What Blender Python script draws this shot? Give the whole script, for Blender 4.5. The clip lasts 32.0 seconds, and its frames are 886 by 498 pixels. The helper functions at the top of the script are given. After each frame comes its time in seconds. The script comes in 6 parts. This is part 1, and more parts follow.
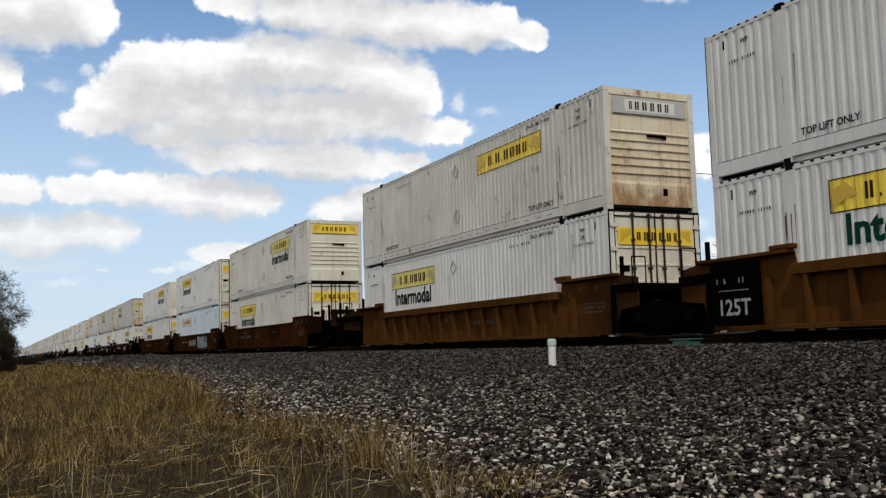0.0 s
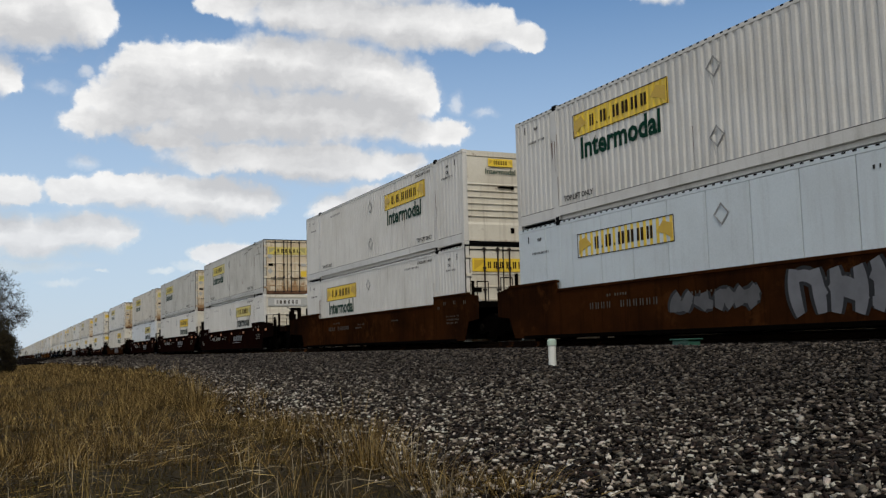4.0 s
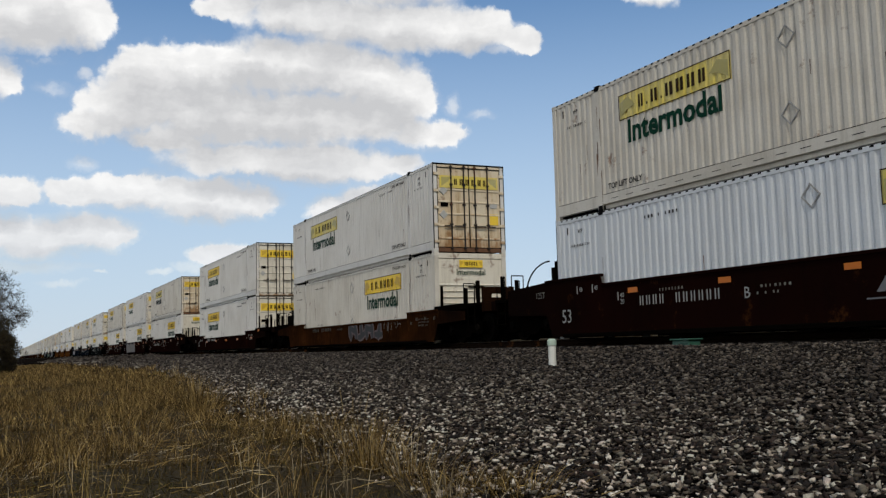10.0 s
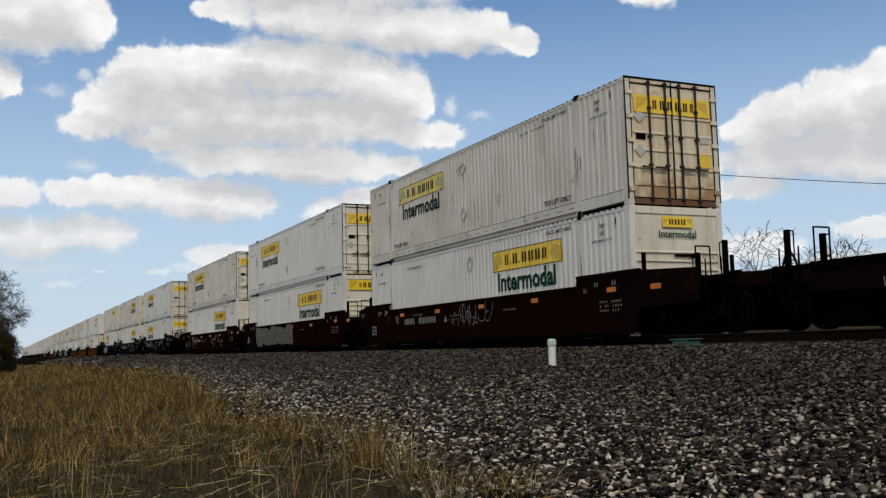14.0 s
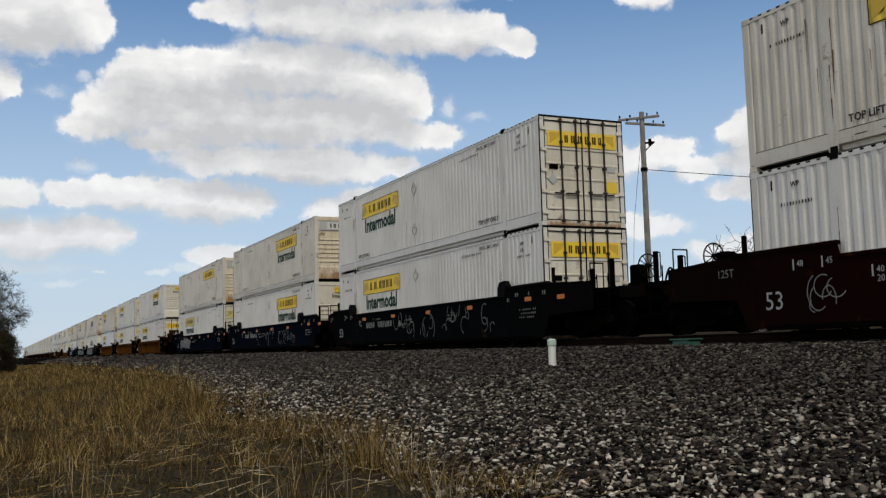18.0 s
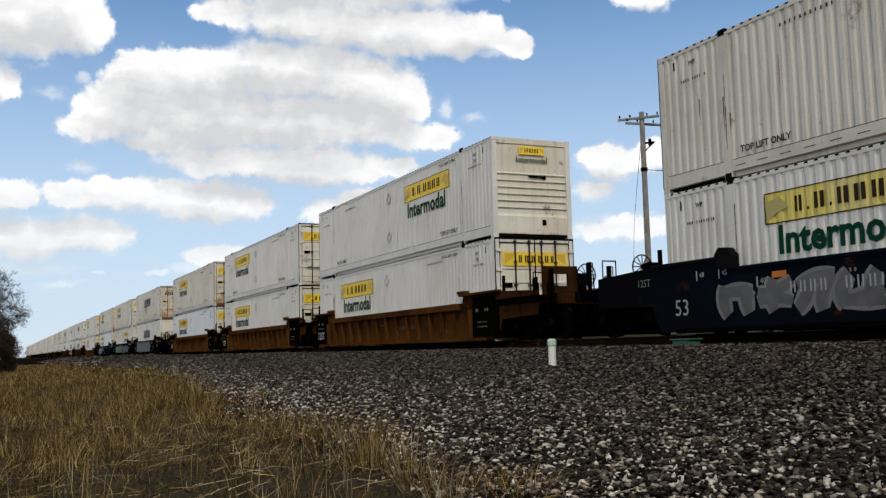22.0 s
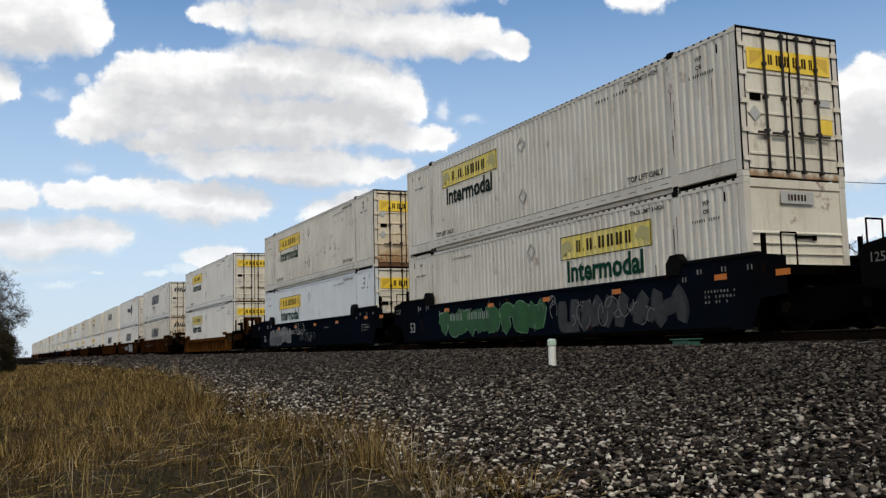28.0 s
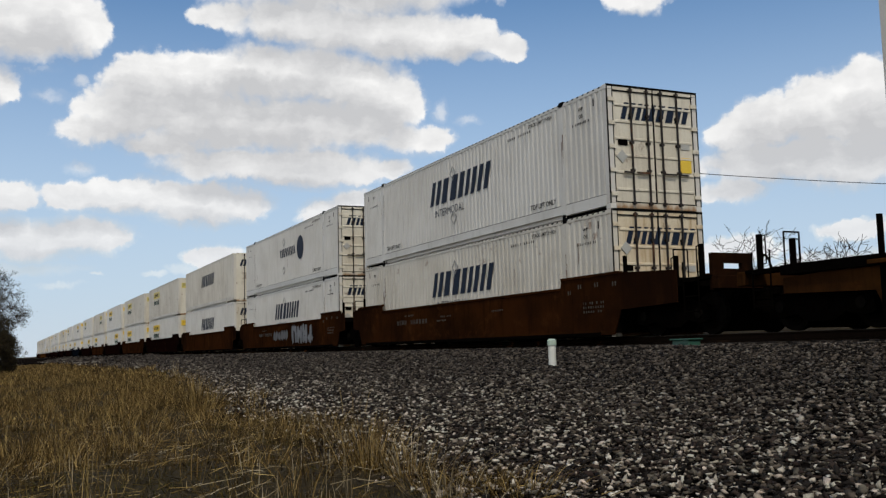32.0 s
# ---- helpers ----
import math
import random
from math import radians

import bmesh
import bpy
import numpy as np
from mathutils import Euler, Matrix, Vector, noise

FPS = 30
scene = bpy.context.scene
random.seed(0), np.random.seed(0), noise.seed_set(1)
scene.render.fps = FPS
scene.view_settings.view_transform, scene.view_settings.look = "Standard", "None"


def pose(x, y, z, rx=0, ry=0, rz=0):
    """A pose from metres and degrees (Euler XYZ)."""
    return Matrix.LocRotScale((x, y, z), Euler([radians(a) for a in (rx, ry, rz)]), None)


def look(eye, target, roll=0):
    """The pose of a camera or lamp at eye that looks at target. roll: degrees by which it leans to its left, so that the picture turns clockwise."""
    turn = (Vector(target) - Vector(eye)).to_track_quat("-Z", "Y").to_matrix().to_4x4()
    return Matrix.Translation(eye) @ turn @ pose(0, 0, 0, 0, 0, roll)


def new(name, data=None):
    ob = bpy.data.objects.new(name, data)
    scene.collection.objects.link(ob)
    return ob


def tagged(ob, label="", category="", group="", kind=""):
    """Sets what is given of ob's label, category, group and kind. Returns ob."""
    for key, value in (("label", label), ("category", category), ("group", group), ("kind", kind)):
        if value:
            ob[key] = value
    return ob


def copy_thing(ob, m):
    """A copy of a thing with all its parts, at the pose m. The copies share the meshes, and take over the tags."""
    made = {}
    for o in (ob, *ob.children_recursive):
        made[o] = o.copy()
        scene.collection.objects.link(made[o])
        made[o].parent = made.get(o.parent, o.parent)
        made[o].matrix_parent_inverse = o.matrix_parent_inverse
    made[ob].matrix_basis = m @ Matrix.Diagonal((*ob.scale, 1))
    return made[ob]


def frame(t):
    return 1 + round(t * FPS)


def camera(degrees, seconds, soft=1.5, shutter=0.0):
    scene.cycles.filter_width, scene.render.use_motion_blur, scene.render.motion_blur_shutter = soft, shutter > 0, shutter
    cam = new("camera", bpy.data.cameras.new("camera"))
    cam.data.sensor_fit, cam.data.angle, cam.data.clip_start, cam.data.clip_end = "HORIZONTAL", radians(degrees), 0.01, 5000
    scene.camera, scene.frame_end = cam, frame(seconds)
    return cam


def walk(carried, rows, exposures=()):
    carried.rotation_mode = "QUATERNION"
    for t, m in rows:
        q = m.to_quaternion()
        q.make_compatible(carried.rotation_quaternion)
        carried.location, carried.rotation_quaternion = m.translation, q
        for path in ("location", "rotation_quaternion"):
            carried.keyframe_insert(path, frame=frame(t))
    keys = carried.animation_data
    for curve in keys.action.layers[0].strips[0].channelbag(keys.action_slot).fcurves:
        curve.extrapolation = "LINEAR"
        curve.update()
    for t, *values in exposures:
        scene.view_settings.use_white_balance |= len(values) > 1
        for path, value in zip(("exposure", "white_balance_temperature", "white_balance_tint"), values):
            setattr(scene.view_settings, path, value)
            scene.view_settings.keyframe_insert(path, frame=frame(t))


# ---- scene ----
# Axes: x along the railway (the train runs towards +x), y away from the camera, z up from the grass verge.
EYE = Vector((0.0, 0.0, 1.15))
cam = camera(49.7, 32.0, 1.35)
VIEW = Matrix.Translation(EYE) @ Euler((radians(90 + 5.904), 0, radians(65.11))).to_matrix().to_4x4() @ pose(0, 0, 0, 0, 0, -1.439)
walk(cam, [(0.0, VIEW), (32.0, VIEW)], exposures=[(0.0, -0.09), (1.0, -0.22), (2.0, -0.29), (3.0, -0.29), (6.0, -0.26), (14.0, -0.25), (17.0, -0.31), (18.0, -0.28), (19.0, -0.32), (20.0, -0.08), (21.0, -0.02), (22.0, -0.07), (23.0, -0.39), (24.0, -0.33), (25.0, -0.08), (28.0, -0.09), (29.0, -0.07), (30.0, -0.01), (31.0, -0.30), (32.0, -0.28)])

# ---- world and sun ----
SUN_TO = Vector((0.58, -0.225, 0.78)).normalized()
world = bpy.data.worlds.new("sky")
scene.world = world
world.use_nodes = True
wn = world.node_tree.nodes
wn.clear()
w_out = wn.new("ShaderNodeOutputWorld")
w_bg = wn.new("ShaderNodeBackground")
w_sky = wn.new("ShaderNodeTexSky")
w_sky.sky_type = "NISHITA"
w_sky.sun_disc = False
w_sky.sun_elevation = math.asin(SUN_TO.z)
w_sky.sun_rotation = math.atan2(SUN_TO.x, SUN_TO.y)
w_sky.air_density, w_sky.dust_density, w_sky.ozone_density = 1.0, 0.0, 1.3
w_bg.inputs["Strength"].default_value = 0.128
w_sat = wn.new("ShaderNodeHueSaturation")
w_sat.inputs["Saturation"].default_value, w_sat.inputs["Hue"].default_value = 1.28, 0.501
world.node_tree.links.new(w_sky.outputs[0], w_sat.inputs["Color"])
world.node_tree.links.new(w_sat.outputs[0], w_bg.inputs[0])
world.node_tree.links.new(w_bg.outputs[0], w_out.inputs[0])
sun = new("sun", bpy.data.lights.new("sun", "SUN"))
sun.data.energy, sun.data.angle, sun.data.color = 2.5, radians(1.5), (1.0, 0.92, 0.80)
sun.matrix_world = look(SUN_TO * 60, (0, 0, 0))


# ---- small builders ----
def node_mat(name):
    m = bpy.data.materials.new(name)
    m.use_nodes = True
    nt = m.node_tree
    return m, nt, nt.nodes["Principled BSDF"]


def n(nt, kind, **kw):
    nd = nt.nodes.new(kind)
    for k, v in kw.items():
        if k == "op":
            nd.operation = v
        elif k == "data":
            nd.data_type = v
        elif k == "blend":
            nd.blend_type = v
        else:
            nd.inputs[int(k[1:])].default_value = v
    return nd


def ramp(nt, src, a, b, ca, cb):
    r = nt.nodes.new("ShaderNodeValToRGB")
    e = r.color_ramp.elements
    e[0].position, e[0].color = a, (*ca, 1)
    e[1].position, e[1].color = b, (*cb, 1)
    nt.links.new(src, r.inputs[0])
    return r.outputs[0]


def coords(nt, scale=(1, 1, 1), jitter=0.0, kind="Object"):
    tc = nt.nodes.new("ShaderNodeTexCoord")
    mp = nt.nodes.new("ShaderNodeMapping")
    mp.inputs["Scale"].default_value = scale
    nt.links.new(tc.outputs[kind], mp.inputs["Vector"])
    if jitter:
        oi = nt.nodes.new("ShaderNodeObjectInfo")
        mu = n(nt, "ShaderNodeMath", op="MULTIPLY", i1=jitter)
        nt.links.new(oi.outputs["Random"], mu.inputs[0])
        nt.links.new(mu.outputs[0], mp.inputs["Location"])
    return mp.outputs[0]


def noise_tex(nt, vec, scale, detail=4.0, rough=0.6):
    t = nt.nodes.new("ShaderNodeTexNoise")
    t.inputs["Scale"].default_value, t.inputs["Detail"].default_value, t.inputs["Roughness"].default_value = scale, detail, rough
    nt.links.new(vec, t.inputs["Vector"])
    return t.outputs[0]


def mixc(nt, fac, a, b, blend="MIX"):
    m = nt.nodes.new("ShaderNodeMix")
    m.data_type, m.blend_type = "RGBA", blend
    for sock, v in ((m.inputs[0], fac), (m.inputs[6], a), (m.inputs[7], b)):
        if isinstance(v, bpy.types.NodeSocket):
            nt.links.new(v, sock)
        elif isinstance(v, (int, float)):
            sock.default_value = v
        else:
            sock.default_value = (*v, 1)
    return m.outputs[2]


def bump(nt, bsdf, height, strength=0.3, dist=0.01):
    b = nt.nodes.new("ShaderNodeBump")
    b.inputs["Strength"].default_value, b.inputs["Distance"].default_value = strength, dist
    nt.links.new(height, b.inputs["Height"])
    nt.links.new(b.outputs[0], bsdf.inputs["Normal"])


def paint(name, base, dirt, rough=0.45, amount=0.5, streak=0.5, rust=0.0, metal=0.0, grain=30.0, spec=0.5, creep=0.0, tone=1.0, end_dark=0.0):
    """Weathered paint: broad grime, streaks that run down, rust blisters, fine grain."""
    m, nt, bs = node_mat(name)
    v = coords(nt, (1, 1, 1), 37.0)
    vs = coords(nt, (2.6, 2.6, 0.22), 53.0)
    c = mixc(nt, 0.0, base, base)
    g = ramp(nt, noise_tex(nt, v, 0.55, 6), 0.42, 0.75, (0, 0, 0), (amount,) * 3)
    c = mixc(nt, g, c, dirt)
    s = ramp(nt, noise_tex(nt, vs, 2.2, 5, 0.65), 0.52, 0.78, (0, 0, 0), (streak,) * 3)
    c = mixc(nt, s, c, tuple(d * 0.75 for d in dirt))
    if rust:
        r = ramp(nt, noise_tex(nt, v, 1.4, 8, 0.72), 0.62 - 0.14 * rust, 0.70 - 0.10 * rust, (0, 0, 0), (0.80,) * 3)
        c = mixc(nt, r, c, mixc(nt, noise_tex(nt, v, 6, 3), tuple(k * tone for k in (0.05, 0.018, 0.007)), tuple(k * tone for k in (0.20, 0.075, 0.022))))
    if creep:
        # rust that has crept up the leaf from its sill, with a ragged upper edge
        tc = nt.nodes.new("ShaderNodeTexCoord")
        sp = nt.nodes.new("ShaderNodeSeparateXYZ")
        nt.links.new(tc.outputs["Object"], sp.inputs[0])
        up = n(nt, "ShaderNodeMath", op="MULTIPLY_ADD", i1=-2.4 * creep)
        nt.links.new(noise_tex(nt, coords(nt, (2.4, 2.4, 0.9), 53.0), 1.6, 6, 0.65), up.inputs[0])
        nt.links.new(sp.outputs[2], up.inputs[2])
        lo = n(nt, "ShaderNodeMapRange", i1=-0.55 * creep, i2=-1.05 * creep, i3=0.0, i4=0.85)
        nt.links.new(up.outputs[0], lo.inputs[0])
        c = mixc(nt, lo.outputs[0], c, mixc(nt, noise_tex(nt, v, 5, 4), (0.10, 0.040, 0.010), (0.40, 0.195, 0.052)))
    if end_dark:
        # near-black mixed in towards both ends of a car, from a ragged start
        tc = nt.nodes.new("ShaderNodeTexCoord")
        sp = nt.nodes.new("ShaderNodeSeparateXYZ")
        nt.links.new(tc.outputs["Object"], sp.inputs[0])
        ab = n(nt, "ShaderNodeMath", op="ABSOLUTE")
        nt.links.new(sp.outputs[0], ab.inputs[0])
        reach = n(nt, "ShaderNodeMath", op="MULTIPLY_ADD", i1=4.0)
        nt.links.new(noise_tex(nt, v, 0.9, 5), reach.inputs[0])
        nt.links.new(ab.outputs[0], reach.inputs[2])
        end_mix = n(nt, "ShaderNodeMapRange", i1=8.6, i2=11.4, i3=0.0, i4=end_dark)
        nt.links.new(reach.outputs[0], end_mix.inputs[0])
        c = mixc(nt, end_mix.outputs[0], c, (0.004, 0.003, 0.0025))
    f = noise_tex(nt, v, grain, 3)
    c = mixc(nt, 0.18, c, f, "OVERLAY")
    nt.links.new(c, bs.inputs["Base Color"])
    bs.inputs["Roughness"].default_value, bs.inputs["Metallic"].default_value = rough, metal
    bs.inputs["Specular IOR Level"].default_value = spec
    bump(nt, bs, f, 0.12, 0.004)
    return m


def plain(name, base, rough=0.6, metal=0.0, var=0.25, scale=9.0, spec=0.2):
    m, nt, bs = node_mat(name)
    v = coords(nt, (1, 1, 1), 11.0)
    f = noise_tex(nt, v, scale, 5)
    c = mixc(nt, ramp(nt, f, 0.3, 0.75, (0, 0, 0), (1, 1, 1)), tuple(b * (1 - var) for b in base), tuple(min(1, b * (1 + var)) for b in base))
    nt.links.new(c, bs.inputs["Base Color"])
    bs.inputs["Roughness"].default_value, bs.inputs["Metallic"].default_value = rough, metal
    bs.inputs["Specular IOR Level"].default_value = spec
    bump(nt, bs, f, 0.15, 0.004)
    return m


def box(bm, x0, x1, y0, y1, z0, z1, bev=0.0):
    r = bmesh.ops.create_cube(bm, size=1.0, matrix=Matrix.Translation(((x0 + x1) / 2, (y0 + y1) / 2, (z0 + z1) / 2)) @ Matrix.Diagonal((x1 - x0, y1 - y0, z1 - z0, 1)))
    if bev:
        es = list({e for v in r["verts"] for e in v.link_edges})
        bmesh.ops.bevel(bm, geom=es, offset=bev, segments=1, affect="EDGES", profile=0.5)


def rod(bm, a, b, r, r2=None, seg=8):
    a, b = Vector(a), Vector(b)
    d = b - a
    q = d.to_track_quat("Z", "Y").to_matrix().to_4x4()
    bmesh.ops.create_cone(bm, cap_ends=True, segments=seg, radius1=r, radius2=r if r2 is None else r2, depth=d.length, matrix=Matrix.Translation((a + b) / 2) @ q)


def prism(bm, pts, y0, y1):
    """A solid with the outline pts (x, z), from y0 to y1."""
    f = [bm.verts.new((x, y0, z)) for x, z in pts]
    b = [bm.verts.new((x, y1, z)) for x, z in pts]
    bm.faces.new(f)
    bm.faces.new(b[::-1])
    k = len(pts)
    for i in range(k):
        j = (i + 1) % k
        bm.faces.new((f[j], f[i], b[i], b[j]))


def ring(bm, centre, radius, thick, axis="Y", seg=20):
    for i in range(seg):
        a, b = 2 * math.pi * i / seg, 2 * math.pi * (i + 1) / seg
        def at(t):
            if axis == "Y":
                return (centre[0] + radius * math.cos(t), centre[1], centre[2] + radius * math.sin(t))
            return (centre[0], centre[1] + radius * math.cos(t), centre[2] + radius * math.sin(t))
        rod(bm, at(a), at(b), thick, seg=5)


def finish(bm, name, mat, smooth=False):
    bmesh.ops.recalc_face_normals(bm, faces=bm.faces)
    me = bpy.data.meshes.new(name)
    bm.to_mesh(me)
    bm.free()
    if mat:
        me.materials.append(mat)
    if smooth:
        me.polygons.foreach_set("use_smooth", [True] * len(me.polygons))
    return me


def part(name, bm, material, parent, label="", m=None, smooth=False):
    """Links a bmesh (or a ready mesh) as one mesh object under a thing or a part."""
    me = bm if isinstance(bm, bpy.types.Mesh) else finish(bm, name, material, smooth)
    ob = new(name, me)
    ob.parent = parent
    if m is not None:
        ob.matrix_basis = m
    return tagged(ob, label, kind="stuff" if name == "stencil" else "")


def lattice(bm, ys, zs, x0, x1, keep):
    """One piece cut from a slab across x: the cells (i, j) of the grid ys, zs that keep() names."""
    seen = {}
    def at(i, j, x):
        if (i, j, x) not in seen:
            seen[i, j, x] = bm.verts.new((x, ys[i], zs[j]))
        return seen[i, j, x]
    cells = {(i, j) for i in range(len(ys) - 1) for j in range(len(zs) - 1) if keep(i, j)}
    for i, j in cells:
        c = [(i, j), (i + 1, j), (i + 1, j + 1), (i, j + 1)]
        bm.faces.new([at(*p, x0) for p in c])
        bm.faces.new([at(*p, x1) for p in reversed(c)])
        for (p, q), nb in zip(zip(c, c[1:] + c[:1]), ((i, j - 1), (i + 1, j), (i, j + 1), (i - 1, j))):
            if nb not in cells:
                bm.faces.new((at(*p, x0), at(*p, x1), at(*q, x1), at(*q, x0)))


def boxpart(name, dims, material, parent, label="", bev=0.0, m=None):
    bm = bmesh.new()
    box(bm, *dims, bev)
    return part(name, bm, material, parent, label, m)


def empty(name):
    ob = new(name)
    ob.empty_display_size = 0.3
    return ob


def raw(name, verts, faces, mat):
    """A mesh from numpy arrays: verts (n, 3) and faces (m, k)."""
    me = bpy.data.meshes.new(name)
    verts, faces = np.asarray(verts, np.float32), np.asarray(faces, np.int32)
    k = faces.shape[1]
    me.vertices.add(len(verts))
    me.vertices.foreach_set("co", verts.ravel())
    me.loops.add(faces.size)
    me.loops.foreach_set("vertex_index", faces.ravel())
    me.polygons.add(len(faces))
    me.polygons.foreach_set("loop_start", np.arange(0, faces.size, k, dtype=np.int32))
    me.update(calc_edges=True)
    if mat:
        me.materials.append(mat)
    return me


TEXTS = {}


def text_mesh(words, size, mat, bold=0.0):
    key = (words, size, mat.name, bold)
    if key not in TEXTS:
        cu = bpy.data.curves.new("lettering", "FONT")
        cu.body, cu.size, cu.align_x, cu.align_y, cu.offset, cu.resolution_u = words, size, "CENTER", "CENTER", bold, 2
        cu.fill_mode = "FRONT"
        tmp = bpy.data.objects.new("lettering", cu)
        me = bpy.data.meshes.new_from_object(tmp)
        bpy.data.objects.remove(tmp)
        bpy.data.curves.remove(cu)
        me.materials.clear()
        me.materials.append(mat)
        TEXTS[key] = me
    return TEXTS[key]


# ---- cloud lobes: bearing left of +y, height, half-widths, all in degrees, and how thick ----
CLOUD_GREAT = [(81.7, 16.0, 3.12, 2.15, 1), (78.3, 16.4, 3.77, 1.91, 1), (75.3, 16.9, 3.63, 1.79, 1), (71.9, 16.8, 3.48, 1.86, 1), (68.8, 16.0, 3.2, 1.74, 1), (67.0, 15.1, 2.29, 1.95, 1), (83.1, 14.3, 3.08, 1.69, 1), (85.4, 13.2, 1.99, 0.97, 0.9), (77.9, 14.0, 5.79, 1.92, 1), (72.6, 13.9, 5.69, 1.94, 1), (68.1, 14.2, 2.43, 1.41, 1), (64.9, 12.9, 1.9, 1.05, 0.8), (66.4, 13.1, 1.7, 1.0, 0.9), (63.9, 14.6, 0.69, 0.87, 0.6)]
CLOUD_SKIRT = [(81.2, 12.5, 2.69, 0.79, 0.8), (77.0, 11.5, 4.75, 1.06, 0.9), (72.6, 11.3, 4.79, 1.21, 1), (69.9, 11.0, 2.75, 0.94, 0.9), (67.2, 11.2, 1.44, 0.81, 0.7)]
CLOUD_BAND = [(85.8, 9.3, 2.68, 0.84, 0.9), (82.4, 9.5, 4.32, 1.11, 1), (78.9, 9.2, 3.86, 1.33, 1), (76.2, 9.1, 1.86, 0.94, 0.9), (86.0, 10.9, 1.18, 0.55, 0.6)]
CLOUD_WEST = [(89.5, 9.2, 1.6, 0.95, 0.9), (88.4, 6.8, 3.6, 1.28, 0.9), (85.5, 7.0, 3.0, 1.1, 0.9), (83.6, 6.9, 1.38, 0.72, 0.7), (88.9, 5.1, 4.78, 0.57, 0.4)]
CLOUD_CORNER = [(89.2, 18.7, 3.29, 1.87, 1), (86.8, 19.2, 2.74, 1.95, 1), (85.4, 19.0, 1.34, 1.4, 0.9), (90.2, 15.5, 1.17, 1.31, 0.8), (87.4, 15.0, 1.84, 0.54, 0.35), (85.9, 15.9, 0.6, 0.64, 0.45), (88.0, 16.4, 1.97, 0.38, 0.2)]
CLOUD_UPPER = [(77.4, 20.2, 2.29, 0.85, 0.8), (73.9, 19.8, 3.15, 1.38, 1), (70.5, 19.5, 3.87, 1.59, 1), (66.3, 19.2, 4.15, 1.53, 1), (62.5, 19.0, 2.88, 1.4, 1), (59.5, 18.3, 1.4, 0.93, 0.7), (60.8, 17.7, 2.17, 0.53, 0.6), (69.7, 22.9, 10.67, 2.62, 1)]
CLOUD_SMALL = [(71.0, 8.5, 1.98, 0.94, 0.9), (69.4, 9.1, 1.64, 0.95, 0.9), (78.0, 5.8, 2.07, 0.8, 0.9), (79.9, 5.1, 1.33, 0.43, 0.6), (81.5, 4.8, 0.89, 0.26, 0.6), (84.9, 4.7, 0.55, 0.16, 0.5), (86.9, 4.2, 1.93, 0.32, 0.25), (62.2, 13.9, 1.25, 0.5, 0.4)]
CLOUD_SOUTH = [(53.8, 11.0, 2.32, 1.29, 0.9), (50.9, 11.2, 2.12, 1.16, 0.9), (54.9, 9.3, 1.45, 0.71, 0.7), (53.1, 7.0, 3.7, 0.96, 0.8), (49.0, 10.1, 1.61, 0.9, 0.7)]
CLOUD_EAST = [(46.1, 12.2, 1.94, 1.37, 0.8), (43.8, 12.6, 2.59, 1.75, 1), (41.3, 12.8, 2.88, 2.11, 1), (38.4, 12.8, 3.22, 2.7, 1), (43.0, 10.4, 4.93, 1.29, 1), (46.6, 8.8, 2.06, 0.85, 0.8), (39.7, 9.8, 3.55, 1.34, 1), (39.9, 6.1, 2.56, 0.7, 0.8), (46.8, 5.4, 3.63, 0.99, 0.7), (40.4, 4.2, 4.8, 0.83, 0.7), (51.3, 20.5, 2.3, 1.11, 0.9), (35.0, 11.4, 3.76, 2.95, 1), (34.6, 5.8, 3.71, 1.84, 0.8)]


# ---- materials ----
WHITE = {
    "white": paint("container_white", (0.610, 0.588, 0.530), (0.36, 0.325, 0.26), 0.45, 0.40, 0.45, 0.0, spec=0.3),
    "cream": paint("container_cream", (0.575, 0.538, 0.455), (0.33, 0.28, 0.20), 0.48, 0.55, 0.55, 0.10, spec=0.3),
    "grey": paint("container_grey_white", (0.490, 0.475, 0.42), (0.26, 0.235, 0.18), 0.50, 0.55, 0.70, 0.08, spec=0.3),
    "cool": paint("container_cool_white", (0.575, 0.600, 0.605), (0.38, 0.37, 0.34), 0.42, 0.30, 0.35, 0.0, spec=0.3),
    "bluish": paint("container_pale_blue", (0.56, 0.61, 0.61), (0.36, 0.36, 0.34), 0.42, 0.30, 0.30, 0.0),
}
DOOR = {
    "clean": paint("door_cream", (0.64, 0.595, 0.48), (0.34, 0.27, 0.17), 0.5, 0.50, 0.5, 0.15, spec=0.3, creep=0.22),
    "rusty": paint("door_rust_streaked", (0.62, 0.54, 0.39), (0.42, 0.25, 0.085), 0.55, 0.55, 0.9, 0.30, spec=0.3, creep=1.20),
}
GALV = paint("lock_rod_steel", (0.016, 0.014, 0.013), (0.035, 0.020, 0.010), 0.6, 0.5, 0.4, 0.4, 0.0, spec=0.2)
DARK = plain("black_fitting", (0.005, 0.005, 0.005), 0.8, spec=0.02)
YELLOW = {
    "fresh": paint("sign_yellow", (0.76, 0.52, 0.025), (0.50, 0.30, 0.04), 0.45, 0.35, 0.3, 0.0),
    "pale": paint("sign_faded_yellow", (0.62, 0.49, 0.075), (0.52, 0.48, 0.30), 0.5, 0.75, 0.6, 0.0),
}
OCHRE = {
    "fresh": paint("sign_ochre", (0.56, 0.35, 0.018), (0.40, 0.24, 0.05), 0.5, 0.3, 0.3),
    "pale": paint("sign_olive", (0.36, 0.31, 0.085), (0.40, 0.38, 0.25), 0.5, 0.5, 0.3),
}
SIGNGREY = paint("sign_grey", (0.38, 0.375, 0.34), (0.35, 0.34, 0.30), 0.5, 0.4, 0.3)
